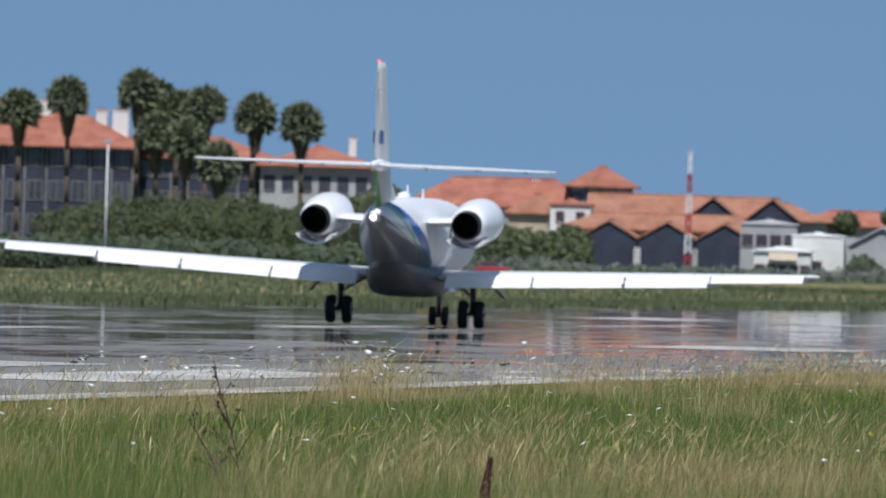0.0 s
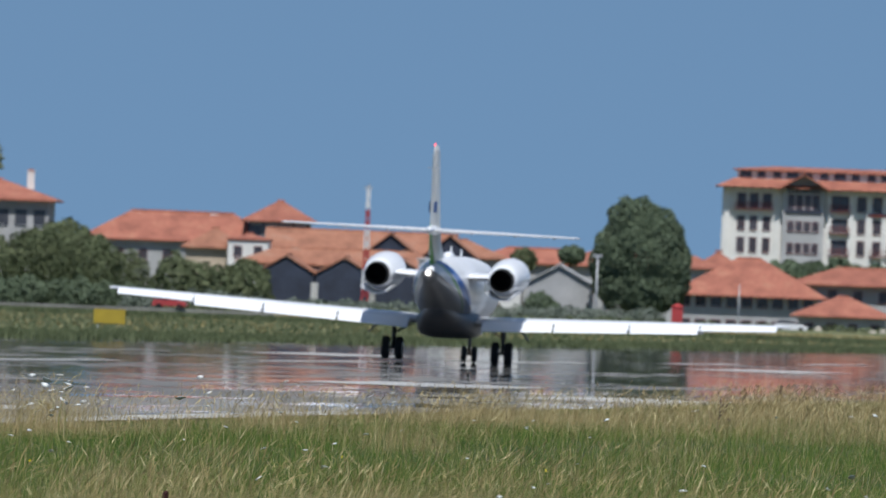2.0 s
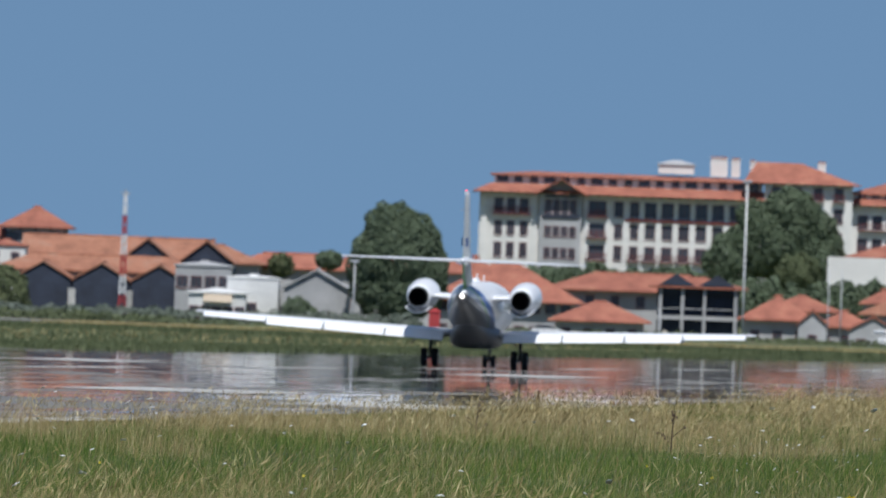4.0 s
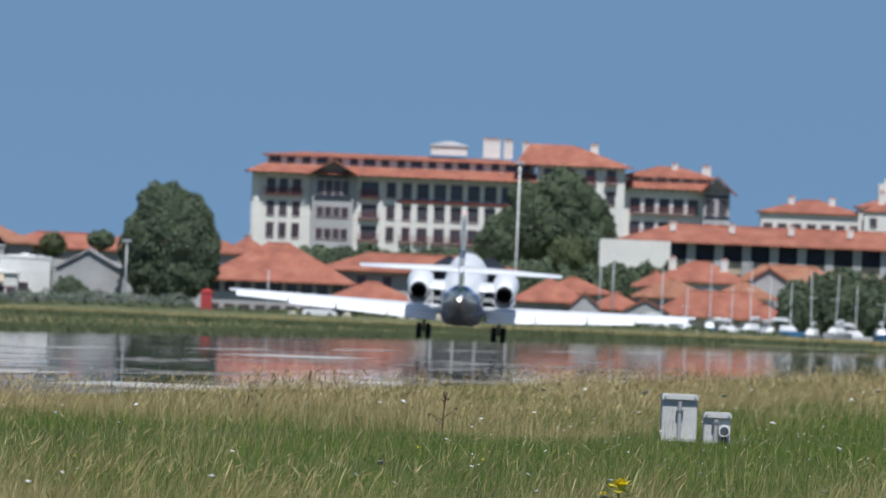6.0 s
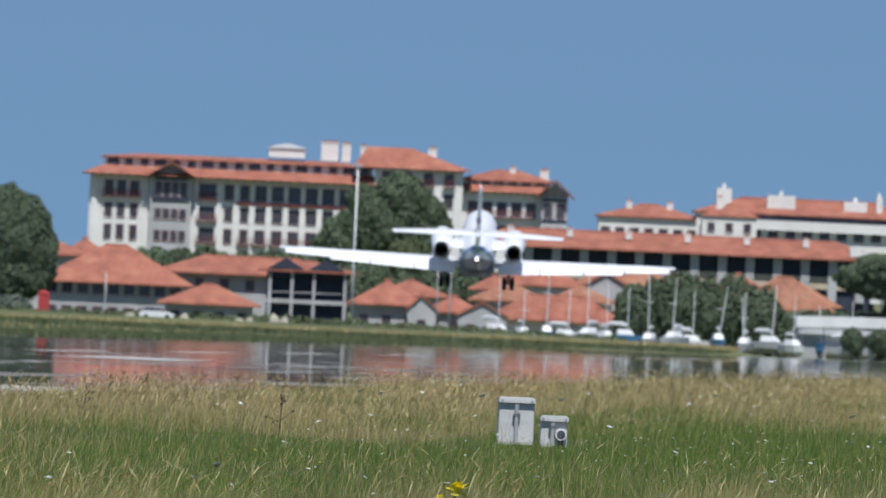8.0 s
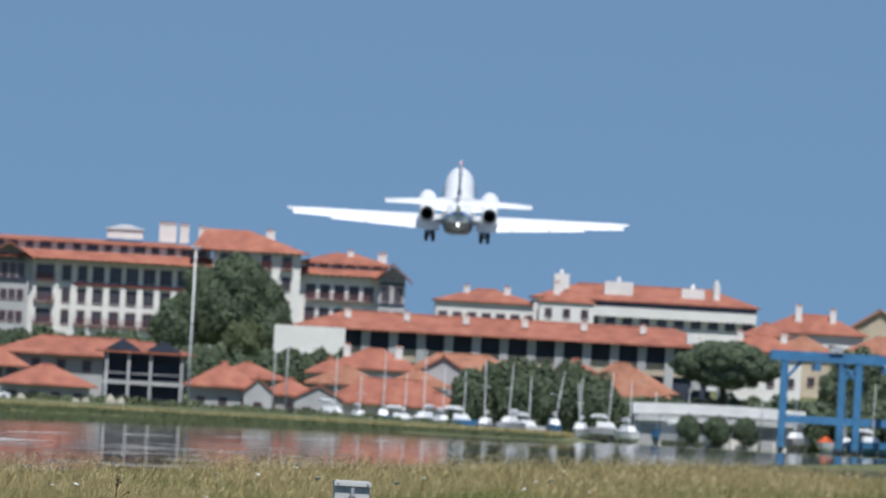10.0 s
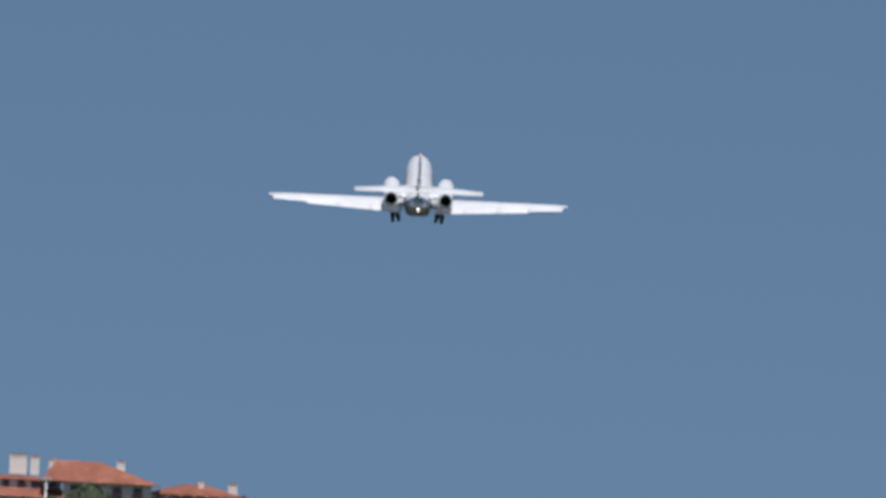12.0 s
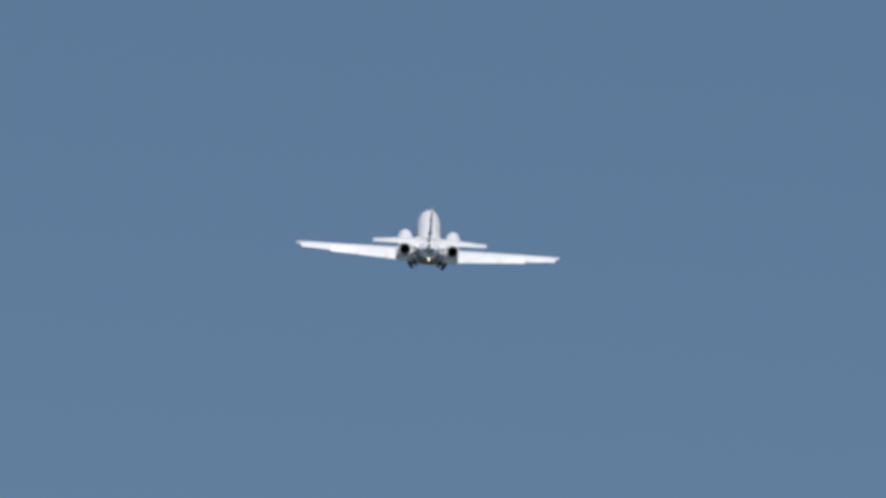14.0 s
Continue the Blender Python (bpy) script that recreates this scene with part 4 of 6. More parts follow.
    part("wing_bay", Shape().box(gx - 1.9, gx + 1.9, -0.9, 0.4, 1.0, wt).add([(gx - 1.9, -0.9, wt), (gx + 1.9, -0.9, wt), (gx, -0.9, wt + 1.6), (gx - 1.9, 4, wt), (gx + 1.9, 4, wt), (gx, 4, wt + 1.6)], [(0, 1, 2), (3, 5, 4), (0, 2, 5, 3), (1, 4, 5, 2)]), PLASTER, h)
    part("wing_bay_roof", roof_shape(3.8, 5.6, 1.75, 1.0, False, along="y"), TILE, h, m=Matrix.Translation((gx, 1.3, wt + 0.35)))
    part("timber_front", Shape().box(gx - 1.7, gx + 1.7, -1.02, -0.9, z_of(20.1), z_of(20.5)), DARKWOOD_AND_SHADE, h)
    part("timber_front", Shape().box(gx - 1.9, gx + 1.9, -1.0, -0.9, z_of(17.0), z_of(17.4)), DARKWOOD_AND_SHADE, h)
    for z, hh in ((z_of(17.8), 1.9), (z_of(14.4), 1.8)):
        for dx in (-0.9, 0.9):
            window_parts(h, gx + dx, -0.9, z, 1.0, hh)
    for k in range(14):
        x = wx0 + 0.4 + k * 1.08
        part("rafter_end", Shape().box(x - 0.09, x + 0.09, -1.0, 0.4, wt - 0.36, wt - 0.12), DARKWOOD_AND_SHADE, h)
    chimney(h, x_of(19.8), 5.5, wt + 2.6, 0.8, 0.8, 0.9)
    chimney(h, x_of(24.4), 5.5, wt + 1.8, 1.3, 0.9, 1.5)
    for z, hh in ((z_of(17.6), 2.0), (z_of(14.3), 1.9), (z_of(11.4), 1.8)):
        for s in (14.2, 16.3, 18.4, 20.5, 22.6):
            window_parts(h, x_of(s), 0.4, z, 1.3, hh)
        for s in (15.25, 17.35, 19.45, 21.55):
            part("pilaster", Shape().box(-0.3, 0.3, -0.3, 0, z - 0.8, z + hh * 0.8), WHITEWASH, h, m=Matrix.Translation((x_of(s), 0.4, 0)))
        balcony(h, x_of(18.4), 0.4, z - 0.1, 9.6, REDWOOD)
    part("terrace_room", Shape().box(wx1 - 2.0, wx1 + 4.2, -4.0, 0.35, 0, z_of(14.6)).box(wx1 - 2.2, wx1 + 4.4, -4.2, 0.35, z_of(14.6), z_of(14.9)), WHITEWASH, h, "white annex below the side wing")
    return h


grand_hotel()

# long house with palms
# the dark walls here and on the wing paint the shade inside the galleries
long_house = house(-173, 2010, 3, 44, 20, 12.9, 4.9, "long white house under a big red tiled roof, gallery shade painted as dark walls", cols=16, rows=3, win=(1.7, 2.3), over=1.4, wall=DARKWOOD_AND_SHADE, frame_mat=STONE, timber=True)
for x, top, w in ((6.4, 18.3, 1.2), (10.2, 18.2, 1.5), (13.5, 17.7, 2.2), (17.3, 17.2, 1.4), (19.7, 17.3, 2.0)):
    chimney(long_house, x, -3.0, 13.6, w, 1.2, top - 14.0)
house(-142.5, 2014, 3, 17, 13, 11.6, 2.3, "gallery wing with its shade painted as dark walls, red tiled roof, behind palms", cols=8, rows=3, win=(1.5, 1.9), over=1.0, wall=DARKWOOD_AND_SHADE, frame_mat=STONE, timber=True)
house(-128.2, 2011, 3, 14, 13, 11.0, 2.2, "grey house with a red tiled roof beside tall palms", cols=6, rows=2, win=(1.3, 1.8), over=1.0, chimneys=((4.2, 0, 2.2),), wall=PLASTER, frame_mat=DARKWOOD_AND_SHADE)
for k, (s, top) in enumerate([(-164.4, 23.3), (-157.9, 24.9), (-149.0, 26.0), (-146.9, 25.0), (-144.2, 23.4), (-140.3, 24.2), (-135.1, 23.3), (-128.5, 22.4)]):
    palm(s, 1985 - (k % 3) * 4, 1.0, top - 4.4, "tall fan palm with a shaggy grey-green crown", 40 + k)
for k, (s, top) in enumerate([(-146.0, 20.4), (-142.2, 19.6), (-138.2, 16.8)]):
    palm(s, 1972 - 3 * k, 1.0, top - 4.2, "shorter fan palm standing among taller ones", 60 + k)
shrubs("thicket", -158, -106, 1935, -1, [7.5, 9.6, 9.8, 10.2, 9.8, 10.0, 9.4, 8.0], "dense olive-green thicket along the shore", 3, LEAF_OLIVE, count=60000, size=0.36, depth=9)
shrubs("low_thicket", -190, -100, 1890, -1, [3.4, 4, 3.8, 4.6, 4, 4.2, 3.6], "low dark green bushes behind the quay", 4, LEAF_DARK, count=30000, size=0.42, depth=5)
tree(-117.5, 1975, 0, [(0, 0, 8.2, 3.6, 3, 2.8), (-3, 0, 7.4, 2.6, 3, 2.3), (3.2, 1, 7.3, 2.6, 3, 2.3)], "round dark broadleaf tree beside the houses", 0.3, 5000, 0.5, LEAF_OLIVE, 7)

# red-roofed houses behind the boat sheds
house(-104, 2000, 0, 24, 11, 9.6, 3.2, "low white house with a long red tiled roof", cols=8, rows=2, chimneys=((4, 0, 1.5), (-6, 0, 1.4)))
house(-91.4, 1994, 0, 7.6, 7, 12.6, 2.0, "tower-like white house with a pyramid tile roof", cols=4, rows=3, win=(1.2, 1.5), frame_mat=DARKWOOD_AND_SHADE, timber=True, over=0.9)
house(-80.2, 1974, -0.5, 23, 10, 9.3, 2.3, "long shed under weathered salmon tiles", tiles=TILE_PALE, cols=8, rows=1, wall=PLASTER, win=(1.2, 1.3), hip=False, over=0.5)
house(-98.0, 1966, -0.5, 7.0, 8, 9.2, 2.1, "low house under faded salmon tiles", tiles=TILE_PALE, cols=3, wall=CREAM, over=0.6)
house(-93.6, 1962, -0.5, 5.0, 7, 10.1, 0.6, "narrow whitewashed house among the sheds", cols=2, rows=3, wall=WHITEWASH, over=0.2)
house(-73.0, 1990, -0.5, 20, 9, 9.2, 1.9, "shed under weathered salmon tiles", tiles=TILE_PALE, cols=5, wall=PLASTER)
# both rows of sheds: solid fronts, their shade put into the dark colour
for s in (-75.8, -68.5):
    house(s, 1960, -0.5, 6.4, 12, 9.0, 2.5, "dark timber boat shed with front shade in its colour and a tiled gable roof", hip=False, wall=DARKWOOD_AND_SHADE, tiles=TILE_PALE, along="y", over=0.3, name="boat_shed", group="upper boat sheds")
for s in (-87.2, -80.1, -73.1):
    bs = house(s, 1930, -0.6, 6.9, 14, 6.3, 2.0, "boat shed with solid front painted dark as shade, white corner pillars and tiled gable roof", hip=False, wall=DARKWOOD_AND_SHADE, tiles=TILE_PALE, along="y", over=0.25, name="boat_shed", group="waterfront boat sheds")
    for side in (-1, 1):
        part("corner_pillar", Shape().box(-0.35, 0.35, -0.5, 0.1, 0, 5.0, bevel=0.08), WHITEWASH, bs, "whitewashed pillar", m=Matrix.Translation((side * 3.5, -7.2, 0)))
house(-81, 1942, -0.6, 25, 8, 7.6, 1.6, "long shed behind the boat houses with pale tiles", tiles=TILE_PALE, cols=6)
shrubs("round_bushes", -101, -89.5, 1905, -1, [7.2, 7.6, 7.0, 7.4], "clipped olive-green bushes", 5, LEAF_OLIVE, count=7000, size=0.5, depth=4)
house(-67.4, 1916, -1, 6.8, 6, 8.8, 0.4, "grey flat-topped building with a band of windows", cols=4, rows=2, win=(1.2, 1.3), tiles=PLASTER, over=0.15, wall=PLASTER)
house(-61.0, 1903, -1, 6.2, 7, 7.5, 0.25, "plain white waterfront building with blank walls", cols=1, rows=1, win=(0.9, 1.0), tiles=FRESH_WHITE, over=0.1, wall=FRESH_WHITE)
cafe = house(-65.0, 1896, -1, 6.8, 5, 5.6, 0.3, "low white pavilion with dark glazing under a cream awning", cols=5, rows=1, win=(1.0, 1.7), wall=FRESH_WHITE, tiles=FRESH_WHITE, over=0.3)
part("awning", Shape().add([(-1.6, -2.5, 5.4), (1.8, -2.5, 5.4), (1.8, -4.0, 4.4), (-1.6, -4.0, 4.4), (-1.6, -2.5, 5.3), (1.8, -2.5, 5.3), (1.8, -4.0, 4.3), (-1.6, -4.0, 4.3)], [(0, 1, 2, 3), (7, 6, 5, 4), (0, 4, 5, 1), (1, 5, 6, 2), (2, 6, 7, 3), (3, 7, 4, 0)]), CREAM, cafe, "cream awning")
house(-59, 2000, 0, 17, 9, 8.3, 1.6, "low house with an orange tiled roof", cols=5, rows=1)
house(-46, 2005, 0, 20, 9, 8.5, 1.7, "low house with a long orange tiled roof", cols=6, rows=1)
tree(-60.5, 1990, 0, [(0, 0, 8.3, 1.6, 1.5, 1.5)], "small round tree between the roofs", 0.15, 900, 0.4, LEAF_OLIVE, 8)
tree(-54.5, 1990, 0, [(0, 0, 9.2, 1.7, 1.5, 1.2)], "small round tree between the roofs", 0.15, 900, 0.4, LEAF_DARK, 9)
house(-53.2, 1900, -1, 7.6, 12, 6.6, 2.1, "plain grey boathouse with a shallow gable", hip=False, along="y", wall=PLASTER, tiles=PLASTER, over=0.4, name="boathouse")
tree(-55.4, 1888, -1, [(0, 0, 3.4, 1.8, 1.5, 1.9), (1.6, 0, 2.8, 1.4, 1.4, 1.5)], "low green bush before the grey boathouse", 0.12, 2200, 0.32, LEAF_DARK, 61, name="bush")
tree(-43.2, 1890, -0.8, [(0, 0, 9.6, 5.2, 4.5, 5.4), (-1.2, 0, 13.4, 3.2, 3.0, 3.4), (-3.7, 0, 8.7, 2.5, 3, 4.6), (3.4, 0, 8.2, 2.4, 3, 4.6), (1.6, -1, 12.6, 2.8, 2.5, 3.0), (0, -2, 5.5, 4.9, 2.5, 2.8)], "large round dark green broadleaf tree on the shore", 0.45, 24000, 0.4, LEAF_DARK, 11)
house(-37.3, 2060, 2, 5.5, 7, 6.8, 1.9, "small house with a bright red tiled roof", cols=2)
shrubs("garden_shrubs", -38, -4, 2265, 6, [10.6, 10.4, 11.6, 11.2, 10.8, 11.8, 11.0, 10.4], "dark garden shrubs below the hotel", 6, LEAF_DARK, count=14000, size=0.6, depth=6)
house(-31.5, 1950, -0.5, 17, 14, 6.1, 3.9, "white house under a broad orange hipped roof", cols=9, rows=2, win=(1.1, 1.3), over=1.3)
house(-15, 1968, -0.5, 22, 10, 7.6, 1.7, "long grey house with an orange tiled roof", cols=7, rows=2, wall=PLASTER, over=1.2)
dk = house(-7.8, 1946, -0.5, 10, 8, 8.1, 0.9, "dark open timber boathouse of two storeys with pale columns", cols=0, wall=DARKWOOD_AND_SHADE, over=1.1, name="boathouse", hollow=True)
for x in (-4.6, -1.9, 0.8, 4.6):
    part("column", Shape().box(x - 0.19, x + 0.19, -4.6, -4.1, 0, 7.6, bevel=0.06), PLASTER, dk, "pale column")
part("gallery_floor", Shape().box(-4.7, 4.7, -4.0, -3.2, 3.9, 4.2), DARKWOOD_AND_SHADE, dk)
part("floor_band", Shape().box(-5, 5, -4.09, -4.003, 3.8, 4.3), PLASTER, dk)
for x0, x1 in ((-4.34, -2.16), (-1.64, 0.54), (1.06, 4.34)):
    part("rail", Shape().box(x0, x1, -4.5, -4.4, 5.1, 5.22), PLASTER, dk)
for x in (-2.7, 2.3):
    part("gable", Shape().add([(x - 2.2, -5.0, 8.0), (x + 2.2, -5.0, 8.0), (x, -5.0, 9.4), (x - 2.2, -1.0, 8.0), (x + 2.2, -1.0, 8.0), (x, -1.0, 9.4)], [(0, 1, 2), (3, 5, 4), (0, 2, 5, 3), (1, 4, 5, 2), (0, 3, 4, 1)]), DARKWOOD_AND_SHADE, dk)
house(-19.3, 1900, -1, 10.5, 9, 4.2, 1.9, "small house with an orange hipped roof", cols=4, over=1.0)
house(2.0, 1925, -1, 8.2, 9, 5.2, 2.4, "small house with a broad orange hipped roof", cols=3, over=0.9)
house(6.2, 1915, -1, 3.4, 8, 4.5, 1.5, "narrow grey waterfront house with a plain gable", hip=False, along="y", cols=1, over=0.3, group="gabled houses on the waterfront")
house(10.2, 1937, -1, 7.0, 8, 4.4, 1.7, "low waterfront house with an orange roof", cols=3, over=0.6)
house(13.5, 1912, -1, 5.8, 8, 4.0, 1.5, "grey waterfront house with a plain gable", hip=False, along="y", cols=2, over=0.3, group="gabled houses on the waterfront")
house(22.6, 1931, -1, 15.8, 9, 4.2, 2.5, "long waterfront house under a low orange roof", cols=6, over=0.9, wall=WHITEWASH)
house(27.8, 1924, -1, 5.6, 7, 3.8, 1.6, "small whitewashed boat store with an orange roof", cols=2, over=0.5, wall=WHITEWASH)
house(17.0, 1952, -1, 9.0, 8, 6.2, 1.9, "house with a faded orange tiled roof", tiles=TILE_PALE, cols=3, over=0.7)
house(20.8, 1992, 0, 11.5, 9, 7.4, 2.1, "long house with an orange tiled roof", cols=5, over=0.8, chimneys=((3, -2, 1.4), (-3.5, -2, 1.4)), wall=WHITEWASH)
house(26.0, 1965, -0.5, 7.5, 8, 6.0, 1.8, "house with a faded salmon tiled roof", tiles=TILE_PALE, cols=3, over=0.7)
house(29.2, 1975, -0.5, 5.2, 9, 8.0, 1.6, "grey house with a dark plain gable", hip=False, along="y", wall=PLASTER, cols=2, over=0.4)
house(15.2, 1972, -0.5, 5.0, 8, 7.0, 1.5, "small orange-roofed house among the others", cols=2)
house(37.3, 1985, 0, 8.4, 8, 7.2, 1.8, "house with a weathered tan tile roof", tiles=TILE_PALE, cols=3)
house(50, 1925, 0, 11, 9, 5.8, 3.4, "house with a steep weathered red roof", tiles=TILE_PALE, cols=4, over=0.8)
house(45, 1975, 0, 9, 8, 6.6, 2.0, "low house with an orange tiled roof", cols=3)
house(5.0, 1990, -0.5, 9, 8, 5.8, 1.6, "low house with an orange tiled roof", cols=3)

# trees in front of the hotel's tower
tree(1.0, 2150, 5, [(0.5, 0, 9.0, 6.0, 5, 5.0), (-5.0, 0, 6.5, 4.0, 4, 4.5), (6.5, 0, 6.8, 3.6, 4, 4.8), (2.6, 0, 13.2, 4.0, 4, 3.6), (-1.5, 0, 12.0, 3.4, 3, 3.2), (6.0, 0, 11.0, 2.8, 3, 2.8)], "tall broad dark green tree before the hotel", 0.6, 26000, 0.45, LEAF_DARK, 21)
tree(4.6, 2120, 3, [(0, 0, 6.8, 3.0, 3, 3.0)], "smaller olive-green tree below the hotel", 0.25, 2600, 0.5, LEAF_OLIVE, 22)
shrubs("bank_shrubs", -4, 19, 2070, 1, [9.2, 9.8, 9.4, 10.0, 9.8, 9.6], "green shrubs on the bank below the white wall", 23, LEAF_DARK, count=14000, size=0.55, depth=5)
tagged(part("garden_wall", Shape().box(-4.7, 4.7, -0.3, 0.3, -4.5, 2.6), WHITEWASH, m=spot(13.2, 2100, 9.9)), "bright white gable-end wall", "wall")

house(53.7, 2050, 0, 12.5, 9, 6.6, 2.5, "house under a broad faded salmon roof", tiles=TILE_PALE, cols=4, over=0.9)
house(48.0, 2075, 1, 4.4, 7, 7.7, 1.3, "small house with a bright orange roof", cols=2, over=0.6)
house(33.0, 2055, 0, 16, 9, 7.2, 2.5, "long house under weathered pale tiles", tiles=TILE_PALE, cols=6, over=0.8)
house(84.5, 2262, 5, 10, 9, 8.6, 2.2, "tan rendered house with a faded tile roof", tiles=TILE_PALE, wall=CREAM, cols=4, over=0.7)
tree(81.8, 2000, 0, [(0, 0, 9.6, 3.4, 3, 3.4), (-2.4, 0, 7.4, 2.4, 3, 2.6), (2.6, 0, 7.6, 2.5, 3, 2.6), (0.6, 0, 5.6, 3.6, 3, 3.0)], "dark broadleaf tree behind the gantry", 0.35, 7000, 0.5, LEAF_DARK, 27)

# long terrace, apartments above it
# dark wall colour paints the recess shade behind the arcade pillars
terrace = house(40.5, 2150, 4, 55, 10, 9.5, 1.6, "long terrace of grey arcades under one red tiled roof", cols=14, rows=1, win=(1.9, 1.9), wall=DARKWOOD_AND_SHADE, over=2.2, frame_mat=DARKWOOD_AND_SHADE)
part("balcony_band", Shape().box(-27.5, 27.5, -5.45, -5.003, 4.6, 6.3), CREAM, terrace)
for k in range(15):
    x = -26.9 + k * 3.74
    part("arcade_pillar", Shape().box(x - 0.6, x + 0.6, -6.0, -5.5, 3.0, 8.6), PLASTER, terrace)
part("eaves_beam", Shape().box(-27.5, 27.5, -5.98, -5.52, 8.6, 8.95), DARKWOOD_AND_SHADE, terrace)
part("end_gable", Shape().box(26.9, 28.3, -6.6, -4.0, 3.0, 8.8).box(25.4, 26.9, -6.6, -4.0, 8.0, 9.9).box(23.9, 25.4, -6.6, -4.0, 9.2, 10.6), FRESH_WHITE, terrace, "white stepped end gable")
house(75.2, 2165, 4, 11, 9, 9.2, 1.9, "low house with a red tiled roof beside the terrace", cols=4, rows=1, over=0.8, chimneys=((-3, -2, 1.2), (3, -2, 1.2)), wall=WHITEWASH)
for k in range(6):
    chimney(terrace, -22 + 8 * k, -3.2, 10.2, 0.8, 0.6, 1.0)
house(40.6, 2350, 8, 15, 12, 11.0, 1.7, "white apartment block with red tiled roof", cols=7, rows=2, win=(1.2, 1.5), over=0.5, chimneys=((-3, -2, 1.2), (3, -2, 1.2)), name="apartment_block", wall=WHITEWASH)
ap = house(64, 2350, 8, 33, 13, 12.3, 2.1, "long white apartment block with balconies and a red tiled roof", cols=13, rows=2, win=(1.3, 1.4), over=0.5, name="apartment_block", wall=WHITEWASH)
for x, w, hh in ((-12.5, 2.2, 4.2), (-4, 4.2, 3.5), (7, 3.4, 3.0), (10.5, 0.9, 3.8)):
    part("roof_house", Shape().box(x - w / 2, x + w / 2, -4.5, 1, 11.9, 11.4 + hh), WHITEWASH, ap)
    part("chimney_pot", Shape().tube((x, -2, 11.4 + hh), (x, -2, 12.1 + hh), 0.3, 0.25, 8), WHITEWASH, ap)
# flat strip on the wall, its dark colour paints the shade of a recess
part("loggia_shade_strip", Shape().box(-15.5, 16.4, -6.58, -6.503, 11.2, 12.2), DARKWOOD_AND_SHADE, ap, "flat strip painted dark as recess shade")
part("parapet", Shape().box(-15.5, 16.4, -7.5, -6.503, 9.7, 11.1), WHITEWASH, ap)
house(52, 2330, 8, 8, 10, 11.5, 1.6, "white stepped house with a chimney block", cols=3, rows=3, over=0.3, chimneys=((-1.5, -2, 1.8),), wall=WHITEWASH)
house(87, 2300, 6, 15, 10, 10.9, 2.3, "red-roofed house with white gables", cols=5, rows=2, over=0.7, chimneys=((-2, -2, 2.4), (3, -2, 2.0)), wall=WHITEWASH)
house(80, 2290, 6, 6, 9, 10.0, 1.6, "white rendered house with a shallow tiled roof", cols=2, rows=2, wall=WHITEWASH)
for s, w, zt, rh, tl in ((101, 9, 12.4, 2.9, TILE_PALE), (108, 8, 14.0, 2.4, TILE), (116, 10, 13.4, 2.6, TILE_PALE), (125, 9, 13.0, 2.6, TILE)):
    house(s, 2400, 6, w, 10, zt, rh, "cream hillside house with a faded tile roof", hip=False, along="y" if s < 105 else "x", wall=CREAM, tiles=tl, cols=3, rows=2, over=0.6, chimneys=((1.5, -2, 1.8),), group="hillside houses")
for s, w in ((97, 12), (109, 12), (121, 12)):
    house(s, 2280, 5, w, 9, 9.2, 2.2, "terrace house with faded tiles", wall=CREAM, tiles=TILE_PALE, cols=4, rows=2, over=0.7, group="terrace houses")
tree(62, 1905, -0.8, [(0, 0, 11.2, 4.6, 4, 1.9), (-3.4, 0, 10.2, 3.0, 3, 1.7), (3.6, 0, 10.2, 3.2, 3, 1.7), (-1.5, -1, 11.8, 2.6, 2.5, 1.4), (1.8, 1, 11.7, 2.6, 2.5, 1.4), (0, 0, 9.2, 4.4, 3, 1.6)], "broad dark umbrella pine", 0.45, 14000, 0.42, LEAF_DARK, 31, name="pine_tree")
shrubs("marina_trees", 30, 48, 1905, -1, [7.5, 8.6, 9.2, 9.6, 9.0, 9.4, 8.0], "dark green trees behind the marina", 32, LEAF_DARK, count=20000, size=0.45, depth=6)
shrubs("marina_shrubs", 46, 120, 1915, -1, [5.0, 6.0, 6.4, 6.4, 9.4, 10.6, 10.8, 10.2], "dark green trees behind the boatyard", 33, LEAF_DARK, count=34000, size=0.6, depth=6)
shrubs("grey_hedge", -104, -41, 1880, -1.0, [2.6, 3.0, 2.7, 2.9, 2.6, 3.0, 2.8], "grey-green hedge along the top of the quay", 35, LEAF_GREY, count=22000, size=0.36, depth=2)
shrubs("quay_bushes", -100, 30, 1876, -1.0, [1.6, 1.9, 1.4, 1.8, 1.5, 2.0, 1.6, 1.2], "grey-green low bushes on top of the quay", 34, LEAF_OLIVE, count=24000, size=0.4, depth=3)


